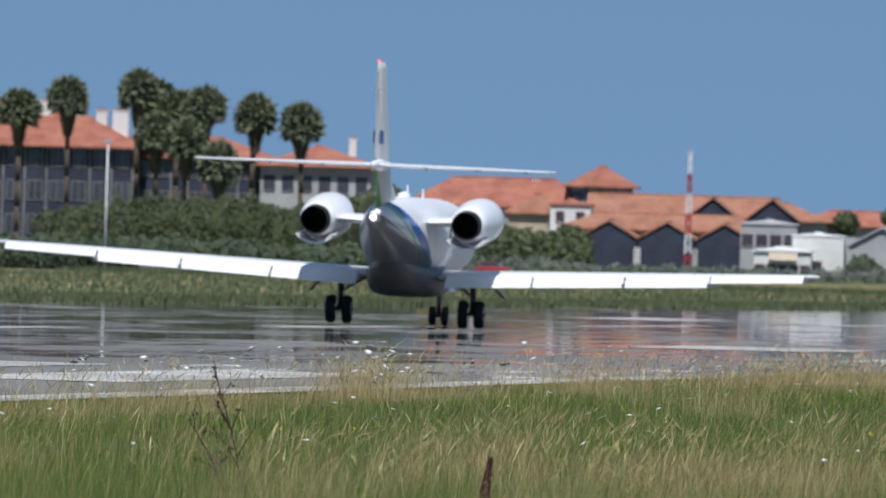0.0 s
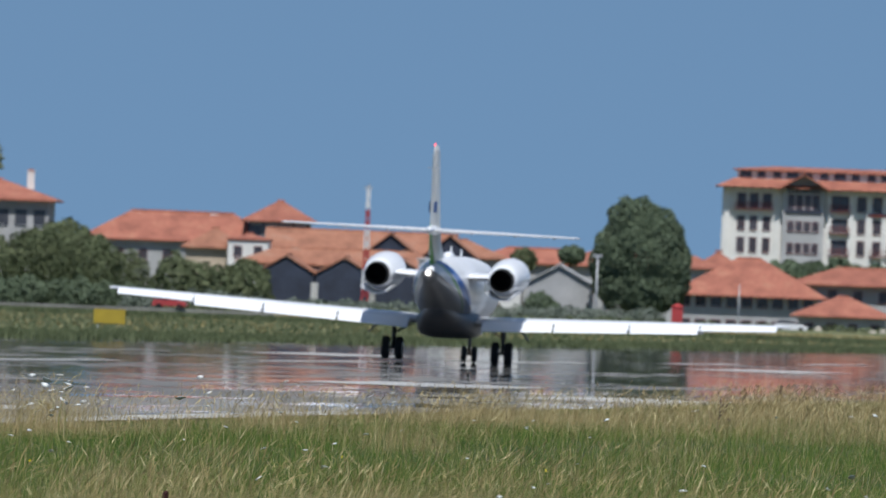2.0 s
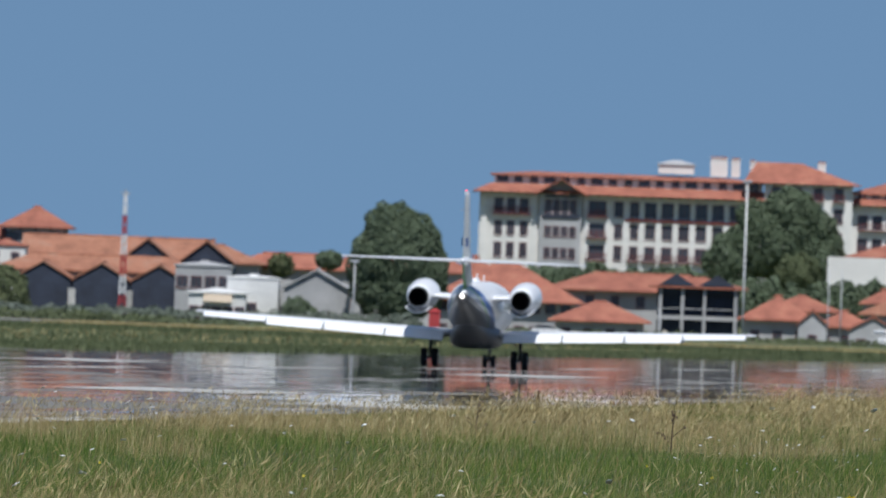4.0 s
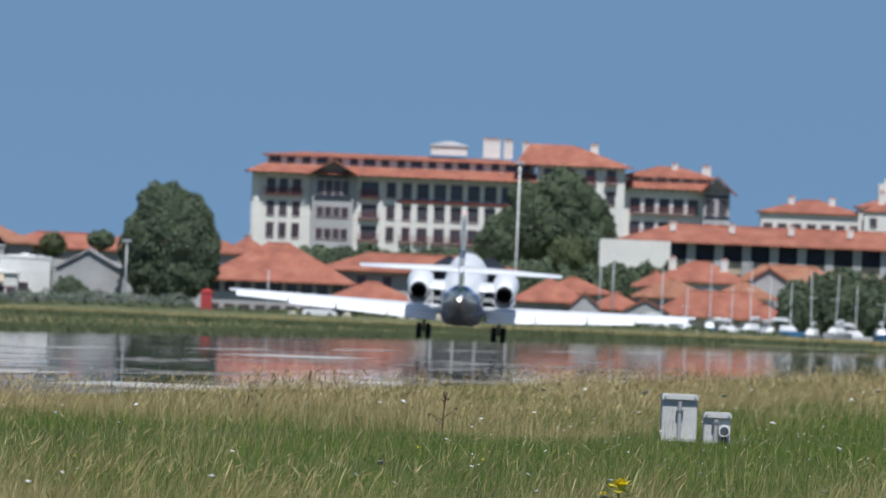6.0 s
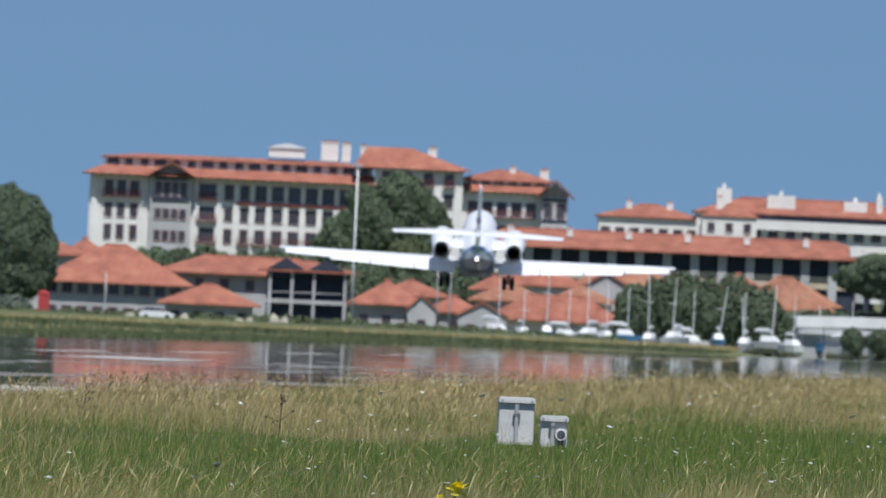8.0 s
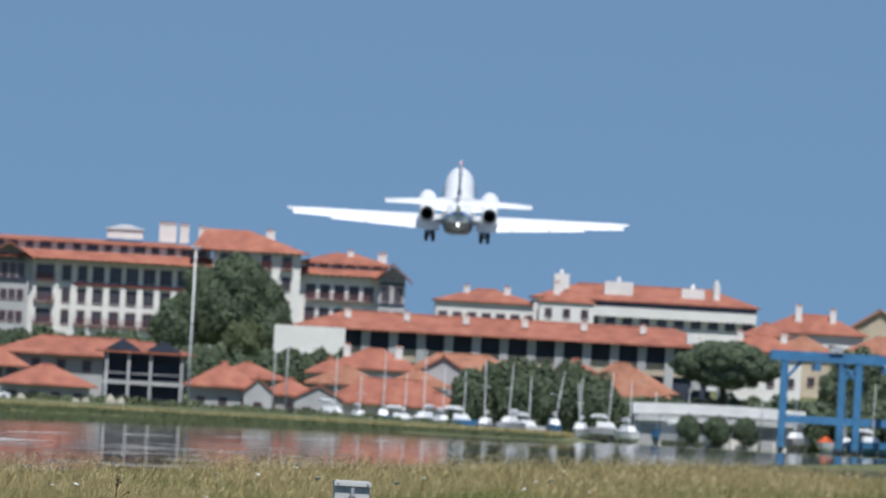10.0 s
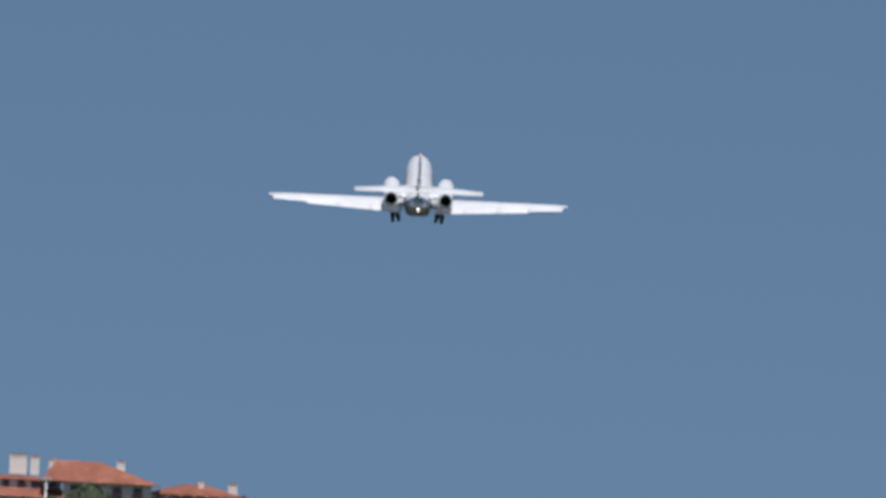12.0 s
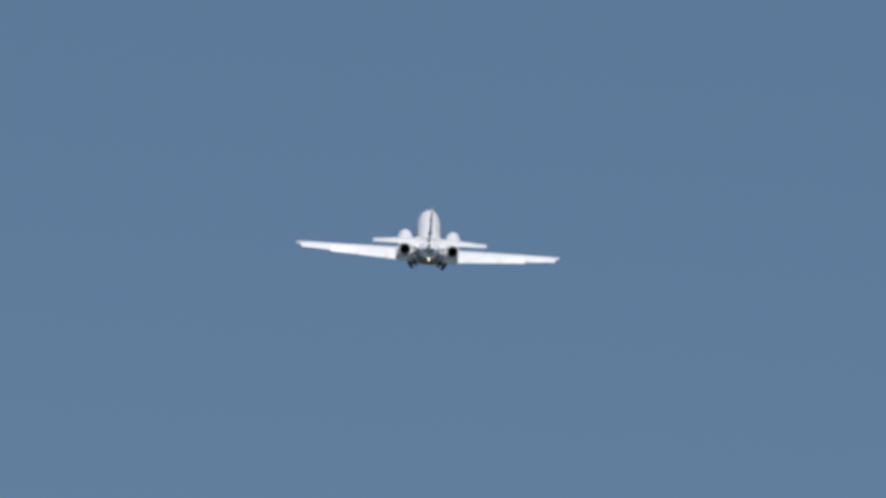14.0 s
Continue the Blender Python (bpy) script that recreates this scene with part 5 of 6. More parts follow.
# ---- boatyard ----
def travel_lift():
    t = thing("travel_lift", spot(76.1, 1880, -1), "tall blue painted boat lift gantry in the boatyard", "gantry crane")
    top = 12.6
    for y, dx in ((-4.0, -3.6), (4.0, 3.6)):
        beam = part("top_beam", Shape().box(-6.2, 6.2, -0.5, 0.5, top - 1.15, top, bevel=0.1), BLUE_PAINT, t, m=Matrix.Translation((dx, y, 0)))
        for x in (-4.4, 4.4):
            leg = part("leg", Shape().box(-0.45, 0.45, -0.45, 0.45, 0.9, top - 1.15, bevel=0.1), BLUE_PAINT, t, m=Matrix.Translation((dx + x, y, 0)))
            part("wheel", Shape().turned([(-0.3, 0.3), (-0.3, 0.7), (0.3, 0.7), (0.3, 0.3)], Matrix.Translation((0, 0, 0.7)) @ Matrix.Rotation(radians(90), 4, "Z"), 16), RUBBER, leg)
            part("brace", Shape().tube((0, 0, top - 3.6), (-math.copysign(2.0, x), 0, top - 1.1), 0.2, 0.2, 8), BLUE_PAINT, leg)
    for x in (-8.2, 8.2):
        part("side_beam", Shape().box(-0.4, 0.4, -4.5, 4.5, top - 2.2, top - 1.3), BLUE_PAINT, t, m=Matrix.Translation((x * 0.5, 0, 0)))
    for y, dx in ((-4.0, -3.6), (4.0, 3.6)):
        part("lower_beam", Shape().box(-4.0, 4.0, -0.3, 0.3, 4.1, 5.0, bevel=0.06), BLUE_PAINT, t, m=Matrix.Translation((dx, y, 0)))
    part("hoist", Shape().box(-0.8, 0.8, -0.8, 0.8, top, top + 0.7), GALV, t, m=Matrix.Translation((-2, -4, 0)))
    for x in (-1.8, 1.8):
        part("sling", Shape().box(x - 0.08, x + 0.08, -4.1, -4.0, 6.0, top - 1.1), RUBBER, t)
    return t


travel_lift()


def boat_meshes():
    hull = Shape().loft([[(x * 0.02 if k == 0 else x, y, z) for x, z in ((-w, 1.5), (-w * 0.9, 0.7), (0, 0.0 + 0.3 * (k == 0)), (w * 0.9, 0.7), (w, 1.5))] for k, (y, w) in enumerate(((-4.2, 0.1), (-2.5, 0.95), (0, 1.35), (2.5, 1.2), (3.9, 0.9)))]).mesh("hull")
    hull.materials.append(BOAT_WHITE)
    cabin = Shape().loft([[(-0.8, -1.6, 1.5), (0.8, -1.6, 1.5), (0.9, 1.4, 1.5), (-0.9, 1.4, 1.5)], [(-0.55, -0.9, 2.15), (0.55, -0.9, 2.15), (0.75, 1.3, 2.2), (-0.75, 1.3, 2.2)]]).mesh("cabin")
    cabin.materials.append(BOAT_WHITE)
    return hull, cabin


HULL, CABIN = boat_meshes()
HULL_DARK = HULL.copy()
HULL_DARK.materials[0] = BLUE_PAINT
HULL_GREY = HULL.copy()
HULL_GREY.materials[0] = GALV


CRADLE = Shape().box(-1.0, 1.0, -0.1, 0.1, -0.9, 0.5).mesh("cradle")


def sailing_boat(s, d, z, mast, turn, lean=0.0, hull=None):
    b = thing("sailing_boat", spot(s, d, z, turn) @ Matrix.Diagonal((0.72, 0.72, 1, 1)), ("dark blue" if hull == HULL_DARK else "grey" if hull == HULL_GREY else "white") + " sailing boat standing in the boatyard, sails stowed", "boat", "boats in the yard")
    part("hull", hull or HULL, None, b)
    part("cabin", CABIN, None, b)
    m = part("mast", Shape().tube((0, -0.4, 1.5), (lean, -0.4, mast), 0.10, 0.07, 8), BOAT_WHITE, b)
    part("boom", Shape().tube((0, -0.3, 2.6), (0, 2.9, 2.7), 0.1, 0.1, 6), BOAT_WHITE, m)
    part("stowed_sail", Shape().turned([(-0.2, 0.05), (0.4, 0.2), (2.2, 0.2), (2.9, 0.06)], Matrix.Translation((0, 0, 2.85)), 8), BOAT_WHITE, m)
    part("spreader", Shape().box(-0.9, 0.9, -0.43, -0.37, mast * 0.65, mast * 0.65 + 0.06), BOAT_WHITE, m)
    for y in (-1.1, 1.5):
        part("cradle", CRADLE, STEEL, b, m=Matrix.Translation((0, y, 0)))
    return b


for k, (s, mast, lean) in enumerate([(15.0, 8.4, 0), (18.2, 6.5, 0), (21.0, 9.2, 0), (23.4, 7.0, 0.2), (26.0, 9.6, 0), (28.0, 8.0, 0), (30.4, 7.2, 0), (33.2, 9.0, -0.3), (36.0, 8.4, 0.5), (38.2, 7.4, 0), (41.4, 7.8, 1.2), (44.4, 6.8, -0.6), (47.6, 8.2, 0.9), (50.2, 7.4, 0), (53.4, 6.0, 0), (57.0, 7.0, 0), (70.0, 8.0, 0), (76.0, 7.6, 0), (79.0, 8.4, 0), (84.0, 7.8, 0)]):
    sailing_boat(s, 1878 + (k * 7) % 11, -0.5 if k % 2 else -0.2, mast, (k * 53) % 70 - 35 + (90 if k % 3 == 0 else 0), lean, (HULL_GREY, None, HULL_DARK, HULL_GREY)[k % 4])

covered = thing("covered_boat", spot(73.4, 1874, -0.2, 6) @ Matrix.Diagonal((0.75, 0.75, 0.8, 1)), "boat under a bright orange tarpaulin", "boat")
part("hull", HULL, None, covered)
part("tarpaulin", Shape().loft([[(-0.2, -4.0, 1.5), (0, -4.0, 1.9), (0.2, -4.0, 1.5)], [(-1.35, 0, 1.45), (0, 0, 2.5), (1.35, 0, 1.45)], [(-0.9, 3.9, 1.45), (0, 3.9, 2.2), (0.9, 3.9, 1.45)]]), CLOTH_ORANGE, covered, "orange tarpaulin")
part("cradle", CRADLE, STEEL, covered)


def car(s, d, z, turn, paint, label):
    """A small hatchback: body, glasshouse, wheels with tyres, lamps."""
    c = thing("car", spot(s, d, z, turn), label, "car", "cars on the quay")
    side = [(-2.0, 0.35), (-2.05, 0.75), (-1.0, 0.95), (-0.2, 1.0), (1.7, 1.0), (1.98, 0.8), (2.0, 0.35)]
    part("body", Shape().loft([[(x, y, h if abs(x) < 0.8 else h - 0.04) for y, h in side] for x in (-0.84, -0.78, 0.78, 0.84)]), paint, c)
    part("glasshouse", Shape().loft([[(x, y, h) for y, h in ((-1.0, 0.95), (-0.3, 1.42), (1.2, 1.46), (1.75, 0.98))] for x in (-0.72, 0.72)]), GLASS_DARK, c)
    part("roof_panel", Shape().box(-0.68, 0.68, -0.35, 1.25, 1.44, 1.50, bevel=0.05), paint, c)
    for x in (-0.78, 0.78):
        for y in (-1.25, 1.25):
            w = part("wheel", Shape().turned([(-0.1, 0.1), (-0.1, 0.2), (0.1, 0.2), (0.1, 0.1)], Matrix.Translation((x, y, 0.31)) @ Matrix.Rotation(radians(90), 4, "Z"), 14), STEEL, c)
            part("tyre", Shape().turned([(-0.11, 0.2), (-0.11, 0.29), (-0.06, 0.31), (0.06, 0.31), (0.11, 0.29), (0.11, 0.2)], Matrix.Translation((x, y, 0.31)) @ Matrix.Rotation(radians(90), 4, "Z"), 16), RUBBER, w)
        part("headlamp", Shape().box(x * 0.75 - 0.14, x * 0.75 + 0.14, -2.07, -2.0, 0.62, 0.74), WHITE_PAINT, c)
    return c


car(-98.3, 1869.5, 0.6, 82, RED_PAINT, "small red hatchback parked on the quay wall road")
car(-25.1, 1869.5, 0.6, 90, WHITE_PAINT, "small white hatchback parked on the quay wall road")
tagged(part("quay_road", Shape().box(-140, 30, -2.2, 2.6, -1.6, 0.58), STONE, m=spot(0, 1871, 0)), "raised stone quay road along the water", "quay", kind="structure")

shed = thing("boatyard_shed", spot(61, 1890, -1), "long low boatyard shed with a white vaulted roof and pale walls", "shed")
arch = [(-10.3 + 20.6 * k / 14, 5.5 + 0.2 * math.sin(math.pi * k / 14)) for k in range(15)]
part("roof", Shape().loft([[(x, y, z) for x, z in arch] + [(x, y, z - 1.3) for x, z in arch[::-1]] for y in (-4.3, 4.3)]), FRESH_WHITE, shed)
part("wall", Shape().box(-10, 10, -3.9, 3.9, 0, 4.2), WHITEWASH, shed)
for k in range(8):
    part("post", Shape().box(-0.16, 0.16, -0.2, 0, 0, 4.1), GALV, shed, m=Matrix.Translation((-9.8 + 2.8 * k, -3.903, 0)))
for k in (0, 2, 3, 5):
    part("door", Shape().box(-1.0, 1.0, -0.06, 0, 0, 3.2), PLASTER, shed, m=Matrix.Translation((-8.4 + 2.8 * k, -3.905, 0)))
part("canopy", Shape().box(-10, 10, -4.9, -3.91, 3.5, 3.65), FRESH_WHITE, shed)
for s, r in ((57.2, 1.3), (60.6, 1.5), (64.0, 1.4)):
    tree(s, 1883.5, -1, [(0, 0, 2.9, r, r, 1.5), (0.5, 0, 2.2, r * 0.8, r, 1.2)], "round green bush before the boatyard shed", 0.1, 1500, 0.3, LEAF_DARK, int(s), name="bush", group="bushes before the shed")

# ---- masts and posts ----
mast = thing("radio_mast", spot(-76.0, 1885, -1), "slim red and white lattice mast", "mast")
for k in range(7):
    za, zb, ra, rb = 2.38 * k, 2.38 * (k + 1), 0.42 - 0.04 * k, 0.42 - 0.04 * (k + 1)
    lat = Shape()
    cor = lambda r, z, i: (r * (1 if i in (0, 3) else -1), r * (1 if i < 2 else -1), z)
    for i in range(4):
        lat.tube(cor(ra, za, i), cor(rb, zb, i), 0.085, 0.085, 6)
        for q in range(2):
            f, g = q / 2, (q + 1) / 2
            lat.tube(cor(ra + (rb - ra) * f, za + (zb - za) * f, i), cor(ra + (rb - ra) * g, za + (zb - za) * g, (i + 1) % 4), 0.07, 0.07, 5)
    part("lattice_section", lat, RED_PAINT if k % 2 else WHITE_PAINT, mast)
part("obstacle_lamp", Shape().box(-0.5, 0.5, -0.15, 0.15, 16.7, 16.95).tube((0, 0, 16.6), (0, 0, 17.3), 0.14, 0.1, 8), GALV, mast)
lamp_post(-145.2, 1882, -1, 16.1, "tall pale floodlight post on the quay", mat=WHITE_PAINT)
lamp_post(-2.2, 1882, -1, 20.9, "very tall slim pale post on the quay", mat=WHITE_PAINT)
lamp_post(-48.4, 1882, -1, 9.8, "grey lamp post beside the large tree")
for s, h in ((-31.5, 7.0), (-12, 5.6), (7.9, 10.6), (9.4, 10.8), (44.5, 8.0), (66.0, 8.0)):
    lamp_post(s, 1884, -1, h, "slim pale flagpole on the quay", arms=0, name="flagpole")
hut = thing("red_hut", spot(-38.6, 1876, -1), "small red painted hut on the quay", "hut")
part("wall", Shape().box(-0.65, 0.65, -0.6, 0.6, 0, 4.2), RED_PAINT, hut)
part("roof", roof_shape(1.3, 1.2, 0.3, 0.1, True, 0.08), RED_PAINT, hut, m=Matrix.Translation((0, 0, 4.2)))
rocks = random.Random(12)
for centre, wide, high in ((-27.5, 2.6, 2.2), (-22.5, 3.2, 2.5), (-13.2, 6.6, 2.9)):
    for k in range(max(3, int(wide * 1.1))):
        w, h = rocks.uniform(1.1, 2.2), high * rocks.uniform(0.6, 1.0)
        rock = Shape().loft([[(w * 0.5 * rr * math.cos(a) * rocks.uniform(0.75, 1.2), 0.8 * rr * math.sin(a), zz + rocks.uniform(-0.1, 0.1)) for a in [q * math.pi / 4 for q in range(8)]] for zz, rr in ((0, 1.0), (h * 0.4, 1.0), (h * 0.8, 0.7), (h, 0.25))])
        tagged(part("boulder", rock, ROCK, m=spot(centre + rocks.uniform(-wide / 2, wide / 2), 1867.2 + 0.5 * k, -0.95)), "pale cream boulder of the breakwater", "boulder", "breakwater boulders")


# ---- meadow before the runway ----
def value_noise(x, y, seed):
    r = np.random.default_rng(seed).random((64, 64))
    xi, yi = np.floor(x).astype(int), np.floor(y).astype(int)
    fx, fy = x - xi, y - yi
    fx, fy = fx * fx * (3 - 2 * fx), fy * fy * (3 - 2 * fy)
    g = lambda a, b: r[a % 64, b % 64]
    return (g(xi, yi) * (1 - fx) + g(xi + 1, yi) * fx) * (1 - fy) + (g(xi, yi + 1) * (1 - fx) + g(xi + 1, yi + 1) * fx) * fy


def meadow_points(rng, density, near=82.0, edge=-22.5):
    """Points of the meadow wedge, thinning with distance."""
    n = int(density * 1e4 * 0.132 * math.log(7.0))
    a = rng.uniform(-0.153, -0.021, n)
    d = near * np.exp(rng.random(n) * math.log(7.0))
    keep = d * np.sin(a) > edge
    return a[keep], d[keep]


def smooth(v, a, b):
    f = np.clip((v - a) / (b - a), 0, 1)
    return f * f * (3 - 2 * f)


def straw_share(x, y):
    """How much of the sward is tall dry grass: a broken belt along the runway, tussocks elsewhere, and the nearest strip."""
    lat = x + 22.5
    patch = value_noise(x / 1.7 + 7, y / 13 + 3, 5)
    belt = smooth(lat, 1.1, 2.4) * (1 - smooth(lat, 7.0, 9.5)) * smooth(y, 178, 205) * smooth(patch, 0.24, 0.54)
    tussock = smooth(0.65 * value_noise(x / 1.1 + 3, y / 8 + 1, 8) + 0.35 * value_noise(x / 0.35, y / 2.5, 17), 0.49, 0.74) * (1 - smooth(lat, 9, 14) * smooth(y, 130, 150)) * (0.25 + 0.6 * np.maximum(smooth(y, 170, 200), 0.6 * smooth(-x / y, 0.085, 0.102)))
    near = (1 - smooth(y, 104, 126)) * smooth(value_noise(x / 0.8, y / 6, 11), 0.42, 0.7) * (0.12 + 0.25 * smooth(-x / y, 0.09, 0.105))
    return np.clip(np.maximum(np.maximum(belt, tussock), near), 0.025, 1)


def blades(rng, a, d, h, width, lean):
    n = len(a)
    x, y = d * np.sin(a), d * np.cos(a)
    p = np.stack([x, y, np.zeros(n)], 1)
    az = rng.uniform(0, 2 * np.pi, n)
    side = np.stack([np.cos(az), np.sin(az), np.zeros(n)], 1) * width[:, None] * 0.5
    bend = rng.normal(size=(n, 3)) * lean + np.array([0.35, 0, 0]) * lean
    bend[:, 2] = 0
    up = np.array([0, 0, 1.0])
    mid = p + up * (h * 0.6)[:, None] + bend * (h * 0.35)[:, None]
    tip = p + up * h[:, None] + bend * h[:, None]
    v = np.stack([p - side, p + side, mid + side * 0.8, mid - side * 0.8, tip], 1).reshape(-1, 3)
    k = np.arange(n)[:, None] * 5
    t = np.concatenate([k + [0, 1, 2], k + [0, 2, 3], k + [3, 2, 4]], 0)
    return v, t


def spears(rng, a, d, h, width, lean):
    """One pointed blade each, for the short sward."""
    n = len(a)
    p = np.stack([d * np.sin(a), d * np.cos(a), np.zeros(n)], 1)
    az = rng.uniform(0, 2 * np.pi, n)
    side = np.stack([np.cos(az), np.sin(az), np.zeros(n)], 1) * width[:, None]
    tip = p + np.stack([rng.normal(0.1, lean, n) * h, rng.normal(0, lean, n) * h, h], 1)
    return np.stack([p - side, p + side, tip], 1).reshape(-1, 3), np.arange(3 * n).reshape(-1, 3)


def meadow():
    rng = np.random.default_rng(77)
    # short green sward
    a, d = meadow_points(rng, 620)
    x, y = d * np.sin(a), d * np.cos(a)
    n = len(a)
    straw = straw_share(x, y)
    lush = value_noise(x / 2.6, y / 18, 21)
    h = (0.05 + 0.085 * lush) * rng.uniform(0.5, 1.6, n) * np.clip((x + 22.6) / 1.2, 0.35, 1)
    v, t = spears(rng, a, d, h, d * 0.9e-5 * rng.uniform(0.7, 1.5, n), 0.30)
    tagged(part("green_grass", sheet("green_grass", v, t, GRASS_GREEN), None), "short green meadow grass beside the runway", "grass", kind="stuff")
    # tall dry grass, bent by the wind
    a, d = meadow_points(rng, 520)
    x, y = d * np.sin(a), d * np.cos(a)
    keep = rng.random(len(a)) < straw_share(x, y) * 0.95
    mounds = ((-0.1253, 0.0020, 172, 4, 2600, 0.55), (-0.1385, 0.0030, 150, 5, 1600, 0.34), (-0.1107, 0.0018, 184, 4, 1500, 0.40), (-0.0975, 0.0030, 204, 6, 2800, 0.42), (-0.0785, 0.0022, 250, 8, 1500, 0.42),
              (-0.062, 0.0014, 300, 9, 1300, 0.58), (-0.045, 0.0045, 330, 25, 4500, 0.50), (-0.034, 0.004, 420, 30, 2500, 0.55), (-0.070, 0.003, 215, 8, 1200, 0.36), (-0.036, 0.0045, 280, 22, 6000, 0.40), (-0.027, 0.003, 300, 25, 4000, 0.42), (-0.030, 0.004, 480, 30, 5000, 0.60), (-0.026, 0.003, 420, 30, 4000, 0.55))
    body = np.zeros(keep.sum())
    a, d = a[keep], d[keep]
    for ca, sa, cd, sd, count, tall in mounds:           # standing tussocks
        a = np.concatenate([a, rng.normal(ca, sa, count)])
        d = np.concatenate([d, rng.normal(cd, sd, count)])
        body = np.concatenate([body, tall * rng.uniform(0.35, 1.0, count)])
    ok = d * np.sin(a) > -22.3
    a, d, body = a[ok], d[ok], body[ok]
    x, y = d * np.sin(a), d * np.cos(a)
    n = len(a)
    h = rng.uniform(0.10, 0.36, n) * (0.7 + 0.6 * value_noise(x / 1.3, y / 10, 31)) * np.clip((x + 22.6) / 1.5, 0.5, 1)
    h = np.where(body > 0, body, h)
    v, t = blades(rng, a, d, h, d * 0.75e-5 * rng.uniform(0.5, 1.5, n), 0.27)
    tagged(part("dry_grass", sheet("dry_grass", v, t, GRASS_DRY), None), "tall straw-coloured grass in tussocks and belts", "grass", kind="stuff")
    # seed heads on long stalks
    pick = rng.random(n) < 0.10
    a, d = a[pick], d[pick]
    n = len(a)
    h = np.maximum(rng.uniform(0.28, 0.50, n), body[pick] * rng.uniform(1.0, 1.3, n))
    v, t = blades(rng, a, d, h, d * 1.7e-5, 0.46)
    tip = v.reshape(-1, 5, 3)[:, 4]
    mid = v.reshape(-1, 5, 3)[:, 2]
    ax = tip - mid
    ax /= np.linalg.norm(ax, axis=1)[:, None]
    sd = np.cross(ax, rng.normal(size=(n, 3)))
    sd /= np.linalg.norm(sd, axis=1)[:, None]
    wd = (d * 1.8e-5)[:, None]
    head = np.stack([tip - ax * 0.09, tip - ax * 0.03 + sd * wd, tip + ax * 0.05, tip - ax * 0.03 - sd * wd], 1).reshape(-1, 3)
    k = np.arange(n)[:, None] * 4
    ht = np.concatenate([k + [0, 1, 2], k + [0, 2, 3]], 0)
    tagged(part("seed_stalks", sheet("seed_stalks", np.concatenate([v, head]), np.concatenate([t, ht + len(v)]), GRASS_DRY), None), "long dry stalks with seed heads above the grass", "grass", kind="stuff")
    # arching plumed stalks close by
    n = 220
    a, d = rng.uniform(-0.152, -0.03, n), rng.uniform(92, 128, n)
    for ca, sa, cd, count in ((-0.040, 0.004, 114, 130), (-0.083, 0.005, 112, 80), (-0.060, 0.003, 112, 40), (-0.128, 0.006, 103, 60), (-0.105, 0.004, 104, 40)):
        a, d = np.concatenate([a, rng.normal(ca, sa, count)]), np.concatenate([d, rng.normal(cd, 3.0, count)])
    n = len(a)
    base = np.stack([d * np.sin(a), d * np.cos(a), np.zeros(n)], 1)
    h = rng.uniform(0.24, 0.46, n)
    az = rng.normal(0.15, 0.5, n)
    reach = rng.uniform(0.15, 0.9, n) * h
    vs, ts, step = [], [], 7
    for k in range(step + 1):
        f = k / step
        c = base + np.stack([np.cos(az) * reach * f ** 2.2, np.sin(az) * reach * f ** 2.2, h * (f - 0.22 * f ** 4 * (reach / h))], 1)
        w = np.full(n, 0.0011 if f < 0.62 else 0.0011 + 0.0052 * math.sin(math.pi * (f - 0.62) / 0.40))[:, None]
        vs += [c - np.array([0.8, 0, 0.55]) * w, c + np.array([0.8, 0, 0.55]) * w]
    v = np.stack(vs, 1).reshape(-1, 3)
    k = np.arange(n)[:, None] * 2 * (step + 1)
    for j in range(step):
        ts += [k + [2 * j, 2 * j + 1, 2 * j + 3], k + [2 * j, 2 * j + 3, 2 * j + 2]]
    tagged(part("plumed_stalks", sheet("plumed_stalks", v, np.concatenate(ts), GRASS_DRY), None), "arching straw stalks with soft plumes in the near grass", "grass", kind="stuff")
    # white umbels
    a, d = meadow_points(rng, 0.13)
    x, y = d * np.sin(a), d * np.cos(a)
    keep = (value_noise(x / 1.6, y / 9, 9) > 0.45) | (rng.random(len(a)) < 0.25)
    extra = 176
    ea = np.concatenate([rng.normal(-0.1245, 0.0017, 20), rng.uniform(-0.144, -0.130, 24), rng.uniform(-0.118, -0.092, 12), rng.uniform(-0.070, -0.030, 120)])
    ed = np.concatenate([21.2 / -ea[:56] * rng.uniform(0.93, 1.03, 56), rng.uniform(128, 205, 120)])
    a, d = np.concatenate([a[keep], ea]), np.concatenate([d[keep], ed])
    n = len(a)
    lat = d * np.sin(a) + 22.5
    h = rng.uniform(0.22, 0.5, n)
    h[-extra:] = rng.uniform(0.25, 0.62, extra)
    h[-120:] *= 0.6
    vs, ts = blades(rng, a, d, h, d * 2.8e-5, 0.2)
    top = vs.reshape(-1, 5, 3)[:, 4]
    r = rng.uniform(0.02, 0.05, n)
    r[-120:] *= 0.45
    r = np.where(d < 170, r * 0.6, r)
    r[-176:-120] = rng.uniform(0.024, 0.052, 56)
    tilt = rng.normal(size=(n, 2)) * 0.25
    rim = []
    for j in range(8):
        an = 2 * np.pi * j / 8
        cx, cy = np.cos(an) * r, np.sin(an) * r
        rim.append(top + np.stack([cx, cy, cx * tilt[:, 0] + cy * tilt[:, 1] - 0.008 * rng.random(n)], 1))
    hv = np.stack([top + np.array([0, 0, 1]) * (0.16 * r)[:, None]] + rim + [top - np.array([0, 0, 1]) * (0.14 * r)[:, None]], 1).reshape(-1, 3)
    k = np.arange(n)[:, None] * 10
    tri = [k + [0, 1 + j, 1 + (j + 1) % 8] for j in range(8)] + [k + [9, 1 + (j + 1) % 8, 1 + j] for j in range(8)]
